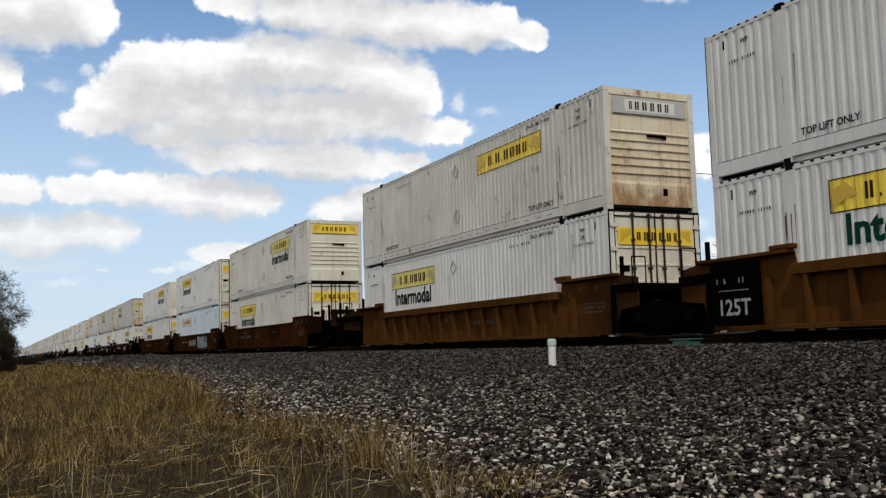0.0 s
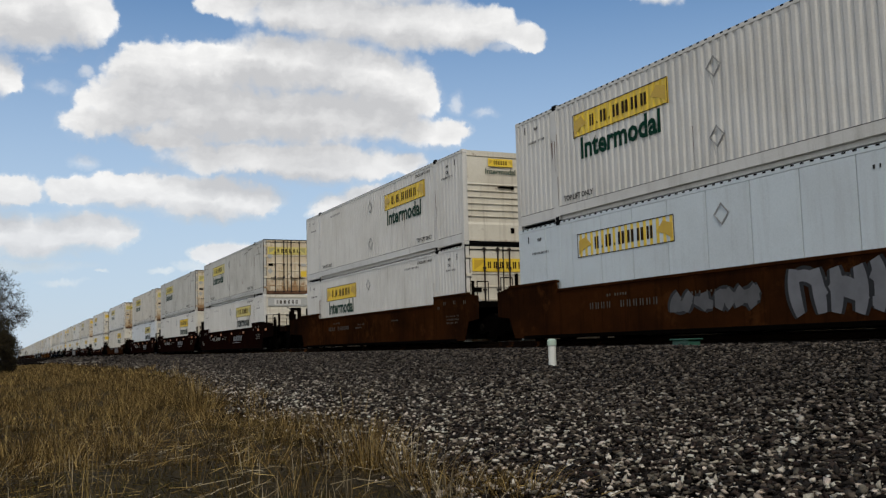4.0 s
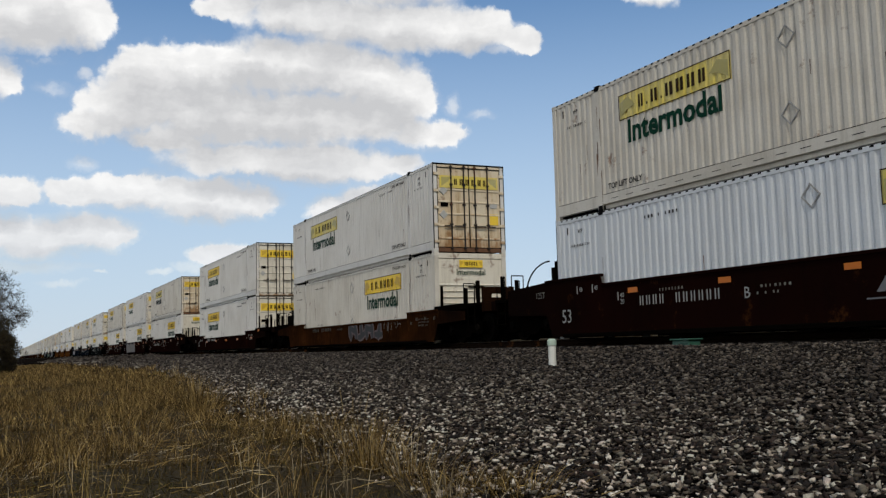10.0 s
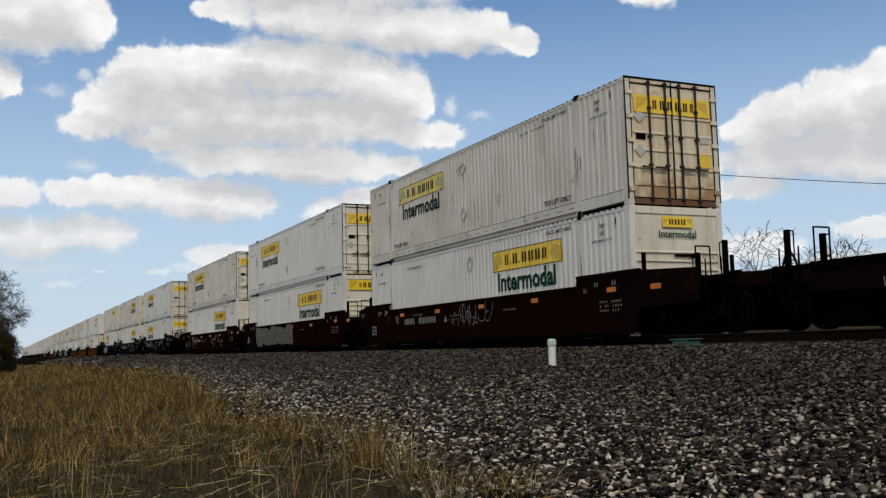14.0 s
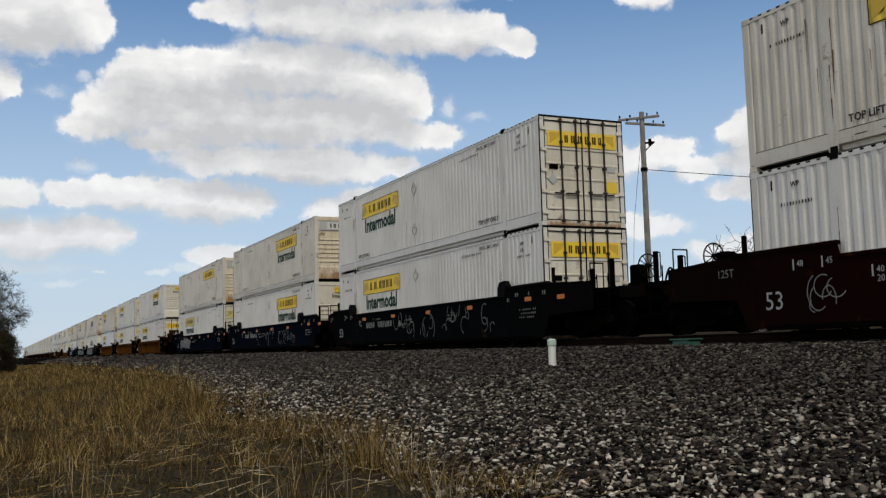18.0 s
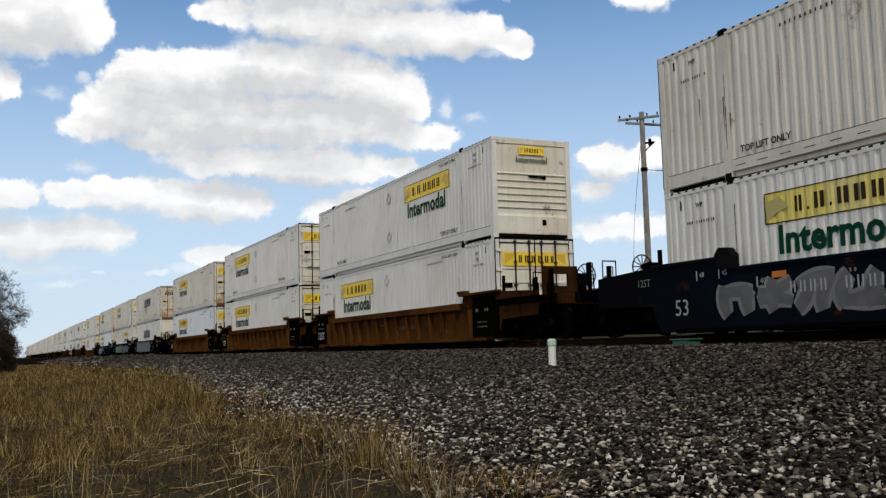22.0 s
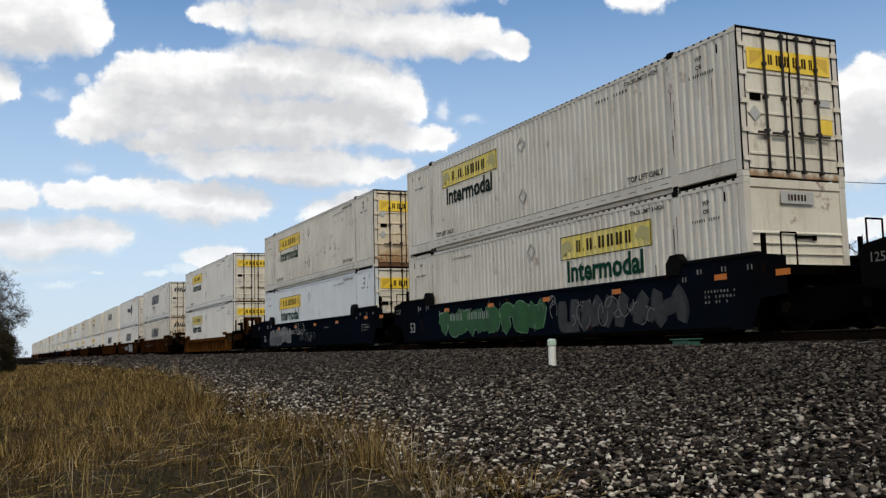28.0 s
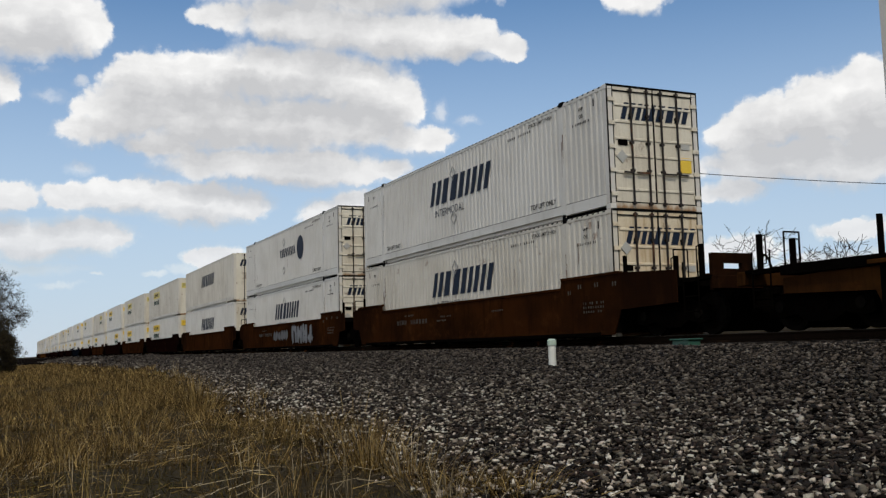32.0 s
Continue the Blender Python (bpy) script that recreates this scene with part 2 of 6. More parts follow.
SIGNWHITE = plain("sign_white", (0.58, 0.57, 0.52), 0.5, var=0.06)
INK = plain("sign_black", (0.030, 0.018, 0.008), 0.5, var=0.15, spec=0.03)
GREEN = plain("lettering_green", (0.002, 0.035, 0.019), 0.5, var=0.2, spec=0.03)
GREENINK = plain("lettering_dark_green", (0.003, 0.012, 0.009), 0.5, var=0.2, spec=0.03)
NAVYINK = plain("lettering_navy", (0.016, 0.024, 0.042), 0.5, var=0.2, spec=0.03)
SERIAL = plain("stencil_black", (0.035, 0.034, 0.032), 0.6, spec=0.03)
HOLDER = plain("placard_holder_grey", (0.30, 0.295, 0.275), 0.6, var=0.4)
RUST = paint("rust_streak", (0.125, 0.055, 0.020), (0.05, 0.022, 0.010), 0.8, 0.8, 0.7, 0.6)
CARPAINT = {
    "rust": paint("car_rust_brown", (0.034, 0.0115, 0.0034), (0.005, 0.003, 0.002), 0.65, 0.95, 0.8, 0.55, spec=0.0, tone=0.4, end_dark=0.62),
    "ribbed": paint("car_ochre_brown", (0.0820, 0.0320, 0.0076), (0.016, 0.007, 0.003), 0.65, 0.85, 0.85, 0.35, spec=0.0, tone=0.4, end_dark=0.62),
    "maroon": paint("car_dark_maroon", (0.0084, 0.0026, 0.0019), (0.0032, 0.0019, 0.0016), 0.5, 0.55, 0.5, 0.2, spec=0.0, tone=0.4, end_dark=0.62),
    "navy": paint("car_dark_navy", (0.0034, 0.0058, 0.0098), (0.0026, 0.0024, 0.0023), 0.45, 0.6, 0.5, 0.1, spec=0.0, tone=0.4, end_dark=0.62),
    "slate": paint("car_dark_slate", (0.0032, 0.0046, 0.0049), (0.0032, 0.0029, 0.0026), 0.5, 0.6, 0.6, 0.15, spec=0.0, tone=0.4, end_dark=0.62),
}
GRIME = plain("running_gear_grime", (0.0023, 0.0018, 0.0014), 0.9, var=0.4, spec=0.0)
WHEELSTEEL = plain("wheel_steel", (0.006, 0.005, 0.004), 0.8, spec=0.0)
ORANGE = plain("reflector_orange", (0.48, 0.135, 0.012), 0.35, var=0.08)
OLDSTENCIL = plain("worn_stencil", (0.16, 0.15, 0.13), 0.7, var=0.5, scale=14.0)
FAINT = plain("faint_stencil", (0.065, 0.058, 0.048), 0.7, var=0.5, scale=12.0)
STENCIL = plain("stencil_white", (0.30, 0.30, 0.285), 0.6, var=0.1)
SPRAY = {
    "green": plain("spray_green", (0.0050, 0.0620, 0.0100), 0.5, var=0.4, scale=2.0),
    "mint": plain("spray_mint", (0.1000, 0.2000, 0.1100), 0.5, var=0.4, scale=2.0),
    "grey": plain("spray_grey", (0.0900, 0.0870, 0.0870), 0.5, var=0.3, scale=2.0),
    "spruce": plain("spray_spruce", (0.006, 0.020, 0.010), 0.5, var=0.4, scale=2.0),
    "sand": plain("spray_sand", (0.085, 0.066, 0.042), 0.5, var=0.4, scale=1.6),
    "indigo": plain("spray_indigo", (0.007, 0.012, 0.028), 0.5, var=0.4, scale=2.0),
    "smoke": plain("spray_smoke", (0.022, 0.022, 0.023), 0.5, var=0.6, scale=2.5),
    "ash": plain("spray_ash", (0.042, 0.042, 0.043), 0.5, var=0.5, scale=2.5),
    "silver": plain("spray_silver", (0.1440, 0.1440, 0.1500), 0.4, var=0.25, scale=1.5),
    "pale": plain("spray_pale", (0.1560, 0.1500, 0.1440), 0.5, var=0.2, scale=2.0),
    "rose": plain("spray_rose", (0.1200, 0.0780, 0.0750), 0.5, var=0.3, scale=2.0),
    "black": plain("spray_black", (0.0120, 0.0120, 0.0132), 0.5, var=0.3),
}


def ground_mat():
    m, nt, bs = node_mat("dry_grass_soil")
    v = coords(nt)
    a = noise_tex(nt, v, 0.35, 6)
    b = noise_tex(nt, v, 6.0, 6, 0.7)
    c = mixc(nt, ramp(nt, a, 0.35, 0.65, (0, 0, 0), (1, 1, 1)), (0.0280, 0.0190, 0.0080), (0.0480, 0.0340, 0.0135))
    c = mixc(nt, ramp(nt, b, 0.4, 0.7, (0, 0, 0), (0.8,) * 3), c, (0.0156, 0.0119, 0.0062))
    c = mixc(nt, ramp(nt, noise_tex(nt, v, 0.12, 3), 0.55, 0.75, (0, 0, 0), (0.5,) * 3), c, (0.0260, 0.0281, 0.0094))
    nt.links.new(c, bs.inputs["Base Color"])
    bs.inputs["Roughness"].default_value = 0.95
    bs.inputs["Specular IOR Level"].default_value = 0.1
    bump(nt, bs, b, 0.8, 0.05)
    return m


def stone_mat(name, island):
    m, nt, bs = node_mat(name)
    if island:
        g = nt.nodes.new("ShaderNodeNewGeometry")
        rnd = g.outputs["Random Per Island"]
    else:
        g = nt.nodes.new("ShaderNodeObjectInfo")
        rnd = g.outputs["Random"]
    r = nt.nodes.new("ShaderNodeValToRGB")
    el = r.color_ramp.elements
    stops = [(0.0, (0.0050, 0.0042, 0.0030)), (0.30, (0.0125, 0.0092, 0.0068)), (0.48, (0.0400, 0.0260, 0.0195)), (0.60, (0.0560, 0.0460, 0.0330)),
             (0.74, (0.1500, 0.1250, 0.0920)), (0.87, (0.4200, 0.3600, 0.2750)), (1.0, (0.7400, 0.6600, 0.5400))]
    el[0].position, el[0].color = stops[0][0], (*stops[0][1], 1)
    el[1].position, el[1].color = stops[-1][0], (*stops[-1][1], 1)
    for p, c in stops[1:-1]:
        e = el.new(p)
        e.color = (*c, 1)
    nt.links.new(rnd, r.inputs[0])
    f = noise_tex(nt, coords(nt), 40.0, 4)
    fr = n(nt, "ShaderNodeMath", op="MULTIPLY", i1=37.0)
    nt.links.new(rnd, fr.inputs[0])
    fc = n(nt, "ShaderNodeMath", op="FRACT")
    nt.links.new(fr.outputs[0], fc.inputs[0])
    c = mixc(nt, 1.0, r.outputs[0], mixc(nt, fc.outputs[0], (0.97, 0.90, 0.90), (0.88, 0.95, 0.95)), "MULTIPLY")
    c = mixc(nt, 0.4, c, f, "OVERLAY")
    # stones turn darker and browner up the bank, along a wavering line
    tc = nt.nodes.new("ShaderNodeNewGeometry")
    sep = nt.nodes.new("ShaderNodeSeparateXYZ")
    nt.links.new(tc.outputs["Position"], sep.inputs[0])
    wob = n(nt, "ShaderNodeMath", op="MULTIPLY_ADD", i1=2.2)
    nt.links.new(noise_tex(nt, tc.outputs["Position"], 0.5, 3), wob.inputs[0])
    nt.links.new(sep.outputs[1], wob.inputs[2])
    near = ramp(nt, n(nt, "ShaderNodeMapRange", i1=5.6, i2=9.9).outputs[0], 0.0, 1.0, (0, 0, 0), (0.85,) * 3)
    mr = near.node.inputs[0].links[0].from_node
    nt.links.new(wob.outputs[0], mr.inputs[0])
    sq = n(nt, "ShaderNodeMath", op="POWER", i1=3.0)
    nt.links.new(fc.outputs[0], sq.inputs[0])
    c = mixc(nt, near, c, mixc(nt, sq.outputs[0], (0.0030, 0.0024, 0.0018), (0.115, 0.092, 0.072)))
    nt.links.new(c, bs.inputs["Base Color"])
    bs.inputs["Roughness"].default_value = 0.85
    bs.inputs["Specular IOR Level"].default_value = 0.15
    bump(nt, bs, f, 0.4, 0.01)
    return m


def blade_mat(name, cols, green=0.0, dark=0.0):
    m, nt, bs = node_mat(name)
    g = nt.nodes.new("ShaderNodeNewGeometry")
    r = nt.nodes.new("ShaderNodeValToRGB")
    el = r.color_ramp.elements
    el[0].position, el[0].color = 0.0, (*cols[0], 1)
    el[1].position, el[1].color = 1.0, (*cols[-1], 1)
    for i, c in enumerate(cols[1:-1]):
        e = el.new((i + 1) / (len(cols) - 1))
        e.color = (*c, 1)
    nt.links.new(g.outputs["Random Per Island"], r.inputs[0])
    c = mixc(nt, 0.35, r.outputs[0], noise_tex(nt, coords(nt), 0.8, 4), "OVERLAY")
    patch = ramp(nt, noise_tex(nt, coords(nt), 0.28, 4), 0.52, 0.66, (0, 0, 0), (green,) * 3)
    c = mixc(nt, patch, c, mixc(nt, g.outputs["Random Per Island"], (0.014, 0.015, 0.004), (0.055, 0.060, 0.013)))
    c = mixc(nt, ramp(nt, noise_tex(nt, coords(nt), 1.1, 4), 0.50, 0.64, (0, 0, 0), (dark,) * 3), c, (0.022, 0.014, 0.006))
    nt.links.new(c, bs.inputs["Base Color"])
    bs.inputs["Roughness"].default_value = 0.8
    bs.inputs["Specular IOR Level"].default_value = 0.12
    return m


SOIL = ground_mat()
# near-black bed; the shade between the stones is put into its colour
BALLAST_GAP_SHADE = plain("ballast_bed_shade", (0.0081, 0.0065, 0.0054), 0.95, var=0.8, scale=14.0, spec=0.0)
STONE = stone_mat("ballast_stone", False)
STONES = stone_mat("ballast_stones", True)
STRAW = blade_mat("dry_straw", [(0.020, 0.012, 0.0035), (0.066, 0.039, 0.010), (0.165, 0.102, 0.029), (0.45, 0.320, 0.118)], 0.30, 0.50)
STALK = blade_mat("bleached_stalk", [(0.060, 0.045, 0.024), (0.14, 0.108, 0.060), (0.27, 0.215, 0.125), (0.44, 0.365, 0.235)], 0.0, 0.45)
TURF = blade_mat("short_dry_turf", [(0.013, 0.009, 0.0035), (0.042, 0.026, 0.008), (0.115, 0.074, 0.022), (0.042, 0.040, 0.009)], 0.6, 0.5)
BARK = plain("grey_bark", (0.0294, 0.0235, 0.0185), 0.9, var=0.4, scale=4.0)
LEAF = blade_mat("bud_leaves", [(0.016, 0.012, 0.007), (0.034, 0.025, 0.013), (0.062, 0.046, 0.022), (0.050, 0.044, 0.018)])
POLEWOOD = plain("weathered_pole_wood", (0.20, 0.18, 0.155), 0.85, var=0.3, scale=3.0)
RAILSTEEL = paint("rail_steel", (0.014, 0.009, 0.006), (0.010, 0.007, 0.005), 0.8, 0.4, 0.3, 0.2, 0.0, spec=0.0)
RAILHEAD = plain("polished_railhead", (0.05, 0.047, 0.045), 0.5, 0.9, 0.1)
TIEWOOD = plain("creosoted_tie", (0.0180, 0.0136, 0.0104), 0.9, var=0.35)
PIPE = plain("white_pipe_plastic", (0.62, 0.62, 0.55), 0.45, var=0.10)
PIPECAP = plain("greenish_cap_plastic", (0.42, 0.52, 0.42), 0.5, var=0.12)
TEAL = paint("green_painted_steel", (0.022, 0.085, 0.055), (0.03, 0.045, 0.03), 0.6, 0.5, 0.3, 0.2)
WIRE = plain("dark_wire", (0.03, 0.03, 0.035), 0.6)


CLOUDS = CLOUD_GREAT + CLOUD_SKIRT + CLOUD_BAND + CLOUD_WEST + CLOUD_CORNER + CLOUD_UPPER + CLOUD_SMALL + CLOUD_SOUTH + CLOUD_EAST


def cloud_mat():
    """Fair-weather cumulus: soft lobes by bearing and height in degrees, frayed by noise; clear sky between."""
    m = bpy.data.materials.new("cumulus")
    m.use_nodes = True
    m.cycles.emission_sampling = "NONE"
    nt = m.node_tree
    nt.nodes.clear()
    tc = nt.nodes.new("ShaderNodeTexCoord")
    nm = n(nt, "ShaderNodeVectorMath", op="NORMALIZE")
    nt.links.new(tc.outputs["Object"], nm.inputs[0])
    sp = nt.nodes.new("ShaderNodeSeparateXYZ")
    nt.links.new(nm.outputs[0], sp.inputs[0])
    neg = n(nt, "ShaderNodeMath", op="MULTIPLY", i1=-1.0)
    nt.links.new(sp.outputs[0], neg.inputs[0])
    az = n(nt, "ShaderNodeMath", op="ARCTAN2")
    nt.links.new(neg.outputs[0], az.inputs[0])
    nt.links.new(sp.outputs[1], az.inputs[1])
    el = n(nt, "ShaderNodeMath", op="ARCSINE")
    nt.links.new(sp.outputs[2], el.inputs[0])
    cb = nt.nodes.new("ShaderNodeCombineXYZ")
    nt.links.new(az.outputs[0], cb.inputs[0])
    nt.links.new(el.outputs[0], cb.inputs[1])
    dg = n(nt, "ShaderNodeVectorMath", op="SCALE")
    dg.inputs[3].default_value = 180 / math.pi
    nt.links.new(cb.outputs[0], dg.inputs[0])
    V = dg.outputs[0]
    warp = V
    for sc, amp in ((0.22, 0.9), (0.65, 0.85), (2.0, 0.42), (5.0, 0.16)):
        t = nt.nodes.new("ShaderNodeTexNoise")
        t.inputs["Scale"].default_value, t.inputs["Detail"].default_value = sc, 3.0
        nt.links.new(V, t.inputs["Vector"])
        o = n(nt, "ShaderNodeVectorMath", op="SUBTRACT")
        o.inputs[1].default_value = (0.5, 0.5, 0.5)
        nt.links.new(t.outputs[1], o.inputs[0])
        s = n(nt, "ShaderNodeVectorMath", op="SCALE")
        s.inputs[3].default_value = amp
        nt.links.new(o.outputs[0], s.inputs[0])
        a = n(nt, "ShaderNodeVectorMath", op="ADD")
        nt.links.new(warp, a.inputs[0])
        nt.links.new(s.outputs[0], a.inputs[1])
        warp = a.outputs[0]

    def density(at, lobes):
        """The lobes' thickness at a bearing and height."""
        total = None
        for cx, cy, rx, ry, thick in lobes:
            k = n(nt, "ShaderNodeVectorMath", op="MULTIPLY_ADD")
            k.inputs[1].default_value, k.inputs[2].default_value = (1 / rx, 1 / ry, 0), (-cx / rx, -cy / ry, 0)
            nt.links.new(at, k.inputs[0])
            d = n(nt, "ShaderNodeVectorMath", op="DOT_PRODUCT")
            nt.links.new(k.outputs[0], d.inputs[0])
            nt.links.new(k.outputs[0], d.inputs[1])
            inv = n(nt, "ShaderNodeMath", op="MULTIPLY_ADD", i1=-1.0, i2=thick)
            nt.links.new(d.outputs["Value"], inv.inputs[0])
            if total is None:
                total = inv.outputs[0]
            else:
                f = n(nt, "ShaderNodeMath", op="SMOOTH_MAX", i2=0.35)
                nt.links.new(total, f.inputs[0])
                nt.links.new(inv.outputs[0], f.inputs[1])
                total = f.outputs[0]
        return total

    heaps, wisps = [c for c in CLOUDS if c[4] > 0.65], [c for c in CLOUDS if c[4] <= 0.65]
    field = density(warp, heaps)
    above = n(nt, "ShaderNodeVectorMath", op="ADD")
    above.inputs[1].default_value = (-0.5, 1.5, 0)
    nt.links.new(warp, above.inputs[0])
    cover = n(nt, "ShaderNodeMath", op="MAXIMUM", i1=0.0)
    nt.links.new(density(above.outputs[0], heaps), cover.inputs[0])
    # broken cloud over the rest of the sky
    pos = nt.nodes.new("ShaderNodeSeparateXYZ")
    nt.links.new(V, pos.inputs[0])
    over = n(nt, "ShaderNodeMapRange", i1=22.0, i2=29.0, i3=-3.0, i4=0.12)
    nt.links.new(pos.outputs[1], over.inputs[0])
    off = n(nt, "ShaderNodeMath", op="SUBTRACT", i1=65.0)
    nt.links.new(pos.outputs[0], off.inputs[0])
    ab = n(nt, "ShaderNodeMath", op="ABSOLUTE")
    nt.links.new(off.outputs[0], ab.inputs[0])
    round_ = n(nt, "ShaderNodeMapRange", i1=28.0, i2=36.0, i3=-3.0, i4=0.12)
    nt.links.new(ab.outputs[0], round_.inputs[0])
    for extra in (over, round_):
        f = n(nt, "ShaderNodeMath", op="MAXIMUM")
        nt.links.new(field, f.inputs[0])
        nt.links.new(extra.outputs[0], f.inputs[1])
        field = f.outputs[0]
    # billows: rounded cells heaped along the edges
    vo = nt.nodes.new("ShaderNodeTexVoronoi")
    vo.feature = "SMOOTH_F1"
    vo.inputs["Scale"].default_value, vo.inputs["Detail"].default_value, vo.inputs["Smoothness"].default_value = 0.75, 2.0, 0.6
    nt.links.new(warp, vo.inputs["Vector"])
    fine = noise_tex(nt, V, 0.42, 8, 0.58)
    ad = n(nt, "ShaderNodeMath", op="MULTIPLY_ADD", i1=1.15)
    nt.links.new(fine, ad.inputs[0])
    nt.links.new(field, ad.inputs[2])
    bl = n(nt, "ShaderNodeMath", op="MULTIPLY_ADD", i1=-0.55)
    nt.links.new(vo.outputs["Distance"], bl.inputs[0])
    nt.links.new(ad.outputs[0], bl.inputs[2])
    crisp = n(nt, "ShaderNodeMapRange", i1=-0.22, i2=0.34)
    soft = n(nt, "ShaderNodeMapRange", i1=-0.62, i2=0.66)
    for edge in (crisp, soft):
        edge.interpolation_type = "SMOOTHSTEP"
        nt.links.new(bl.outputs[0], edge.inputs[0])
    # crisp tops, frayed bases
    under = n(nt, "ShaderNodeMapRange", i1=0.0, i2=0.45)
    nt.links.new(cover.outputs[0], under.inputs[0])
    body = nt.nodes.new("ShaderNodeMix")
    for a, b in ((under, 0), (crisp, 2), (soft, 3)):
        nt.links.new(a.outputs[0], body.inputs[b])
    thin = n(nt, "ShaderNodeMath", op="MULTIPLY_ADD", i1=1.5)
    nt.links.new(fine, thin.inputs[0])
    nt.links.new(density(warp, wisps), thin.inputs[2])
    veiled = n(nt, "ShaderNodeMapRange", i1=0.35, i2=1.45, i3=0.0, i4=0.75)
    veiled.interpolation_type = "SMOOTHSTEP"
    nt.links.new(thin.outputs[0], veiled.inputs[0])
    alpha = n(nt, "ShaderNodeMath", op="MAXIMUM")
    nt.links.new(body.outputs[0], alpha.inputs[0])
    nt.links.new(veiled.outputs[0], alpha.inputs[1])
    # what lies under more cloud is greyer, in flat bands
    flat = n(nt, "ShaderNodeVectorMath", op="MULTIPLY")
    flat.inputs[1].default_value = (0.30, 1.25, 1.0)
    nt.links.new(warp, flat.inputs[0])
    sh = n(nt, "ShaderNodeMath", op="MULTIPLY_ADD", i1=1.7)
    nt.links.new(noise_tex(nt, flat.outputs[0], 0.42, 5, 0.6), sh.inputs[0])
    nt.links.new(cover.outputs[0], sh.inputs[2])
    s2 = n(nt, "ShaderNodeMath", op="MULTIPLY_ADD", i1=0.40)
    nt.links.new(vo.outputs["Distance"], s2.inputs[0])
    nt.links.new(sh.outputs[0], s2.inputs[2])
    tone = n(nt, "ShaderNodeMapRange", i1=0.85, i2=2.15)
    nt.links.new(s2.outputs[0], tone.inputs[0])
    col = ramp(nt, tone.outputs[0], 0.0, 1.0, (1.0, 0.995, 0.985), (0.60, 0.605, 0.62))
    # thin haze veils the low sky
    deg = nt.nodes.new("ShaderNodeSeparateXYZ")
    nt.links.new(V, deg.inputs[0])
    veil = n(nt, "ShaderNodeMapRange", i1=27.0, i2=0.5, i3=0.0, i4=0.88)
    veil.interpolation_type = "SMOOTHSTEP"
    nt.links.new(deg.outputs[1], veil.inputs[0])
    far = n(nt, "ShaderNodeMapRange", i1=12.0, i2=2.0, i3=0.0, i4=0.55)
    nt.links.new(deg.outputs[1], far.inputs[0])
    col = mixc(nt, far.outputs[0], col, (0.60, 0.66, 0.74))
    col = mixc(nt, alpha.outputs[0], (0.52, 0.635, 0.79), col)
    both = n(nt, "ShaderNodeMath", op="MAXIMUM")
    nt.links.new(alpha.outputs[0], both.inputs[0])
    nt.links.new(veil.outputs[0], both.inputs[1])
    alpha = both
    em = nt.nodes.new("ShaderNodeEmission")
    em.inputs["Strength"].default_value = 1.18
    nt.links.new(col, em.inputs[0])
    tr = nt.nodes.new("ShaderNodeBsdfTransparent")
    mx = nt.nodes.new("ShaderNodeMixShader")
    nt.links.new(alpha.outputs[0], mx.inputs[0])
    nt.links.new(tr.outputs[0], mx.inputs[1])
    nt.links.new(em.outputs[0], mx.inputs[2])
    out = nt.nodes.new("ShaderNodeOutputMaterial")
    nt.links.new(mx.outputs[0], out.inputs[0])
    return m


# ---- ground, ballast bank and track ----


def grass_edge(x):
    """Where the grass gives way to the stones."""
    return 3.55 + 1.15 * np.clip((-x - 6) / 12, 0, 1) + 2.9 * np.clip((-x - 18) / 30, 0, 1) + 0.25 * np.sin(0.8 * x) + 0.20 * np.sin(2.1 * x + 1.0)


TRACK_Y, RAIL_Z = 13.81, 1.29
# past y 17.6: an added berm that blocks the bright gap under the cars
BANK_AND_BERM = [(3.4, 0.0), (4.6, 0.05), (7.2, 0.38), (9.0, 0.70), (11.1, 1.05), (16.5, 1.05), (17.6, 0.80), (20.5, 1.75), (24.0, 2.60), (38.0, 1.9), (70.0, 0.3), (110.0, 0.05)]


def bank_height(y):
    return np.interp(y, [p[0] for p in BANK_AND_BERM], [p[1] for p in BANK_AND_BERM], left=0.0, right=0.05)


def lumps(x, y):
    """Gentle unevenness of the verge."""
    return 0.05 * np.sin(0.9 * x + 0.4 * y) * np.cos(0.7 * y - 0.2 * x) + 0.03 * np.sin(2.3 * x - 1.1 * y)


def sheet(name, xs, ys, height, mat):
    X, Y = np.meshgrid(xs, ys, indexing="ij")
    V = np.stack([X, Y, height(X, Y)], -1).reshape(-1, 3)
    a, b = len(xs), len(ys)
    i = (np.arange(a - 1)[:, None] * b + np.arange(b - 1)[None]).ravel()
    me = raw(name, V, np.stack([i, i + b, i + b + 1, i + 1], 1), mat)
    me.polygons.foreach_set("use_smooth", np.ones(len(i), bool))
    return new(name, me)


def verge(X, Y):
    near = np.exp(-((np.abs(X) / 120.0) ** 2)) * (Y < 3.4)
    return bank_height(Y) * np.where(Y < 17, 0.9, 1.0) - 0.03 * (Y > 3.4) * (Y < 17) + lumps(X, Y) * near


gx = np.concatenate([-np.geomspace(3800, 80, 24), np.arange(-78, 14, 0.8), np.geomspace(15, 1500, 16)])
gy = np.concatenate([-np.geomspace(1500, 6, 20), np.arange(-5.5, 21, 0.5), np.geomspace(22, 3800, 22)])
ground = tagged(sheet("ground", gx, gy, verge, SOIL), "flat verge of dry winter grass, bare soil and an added berm", "ground", kind="structure")

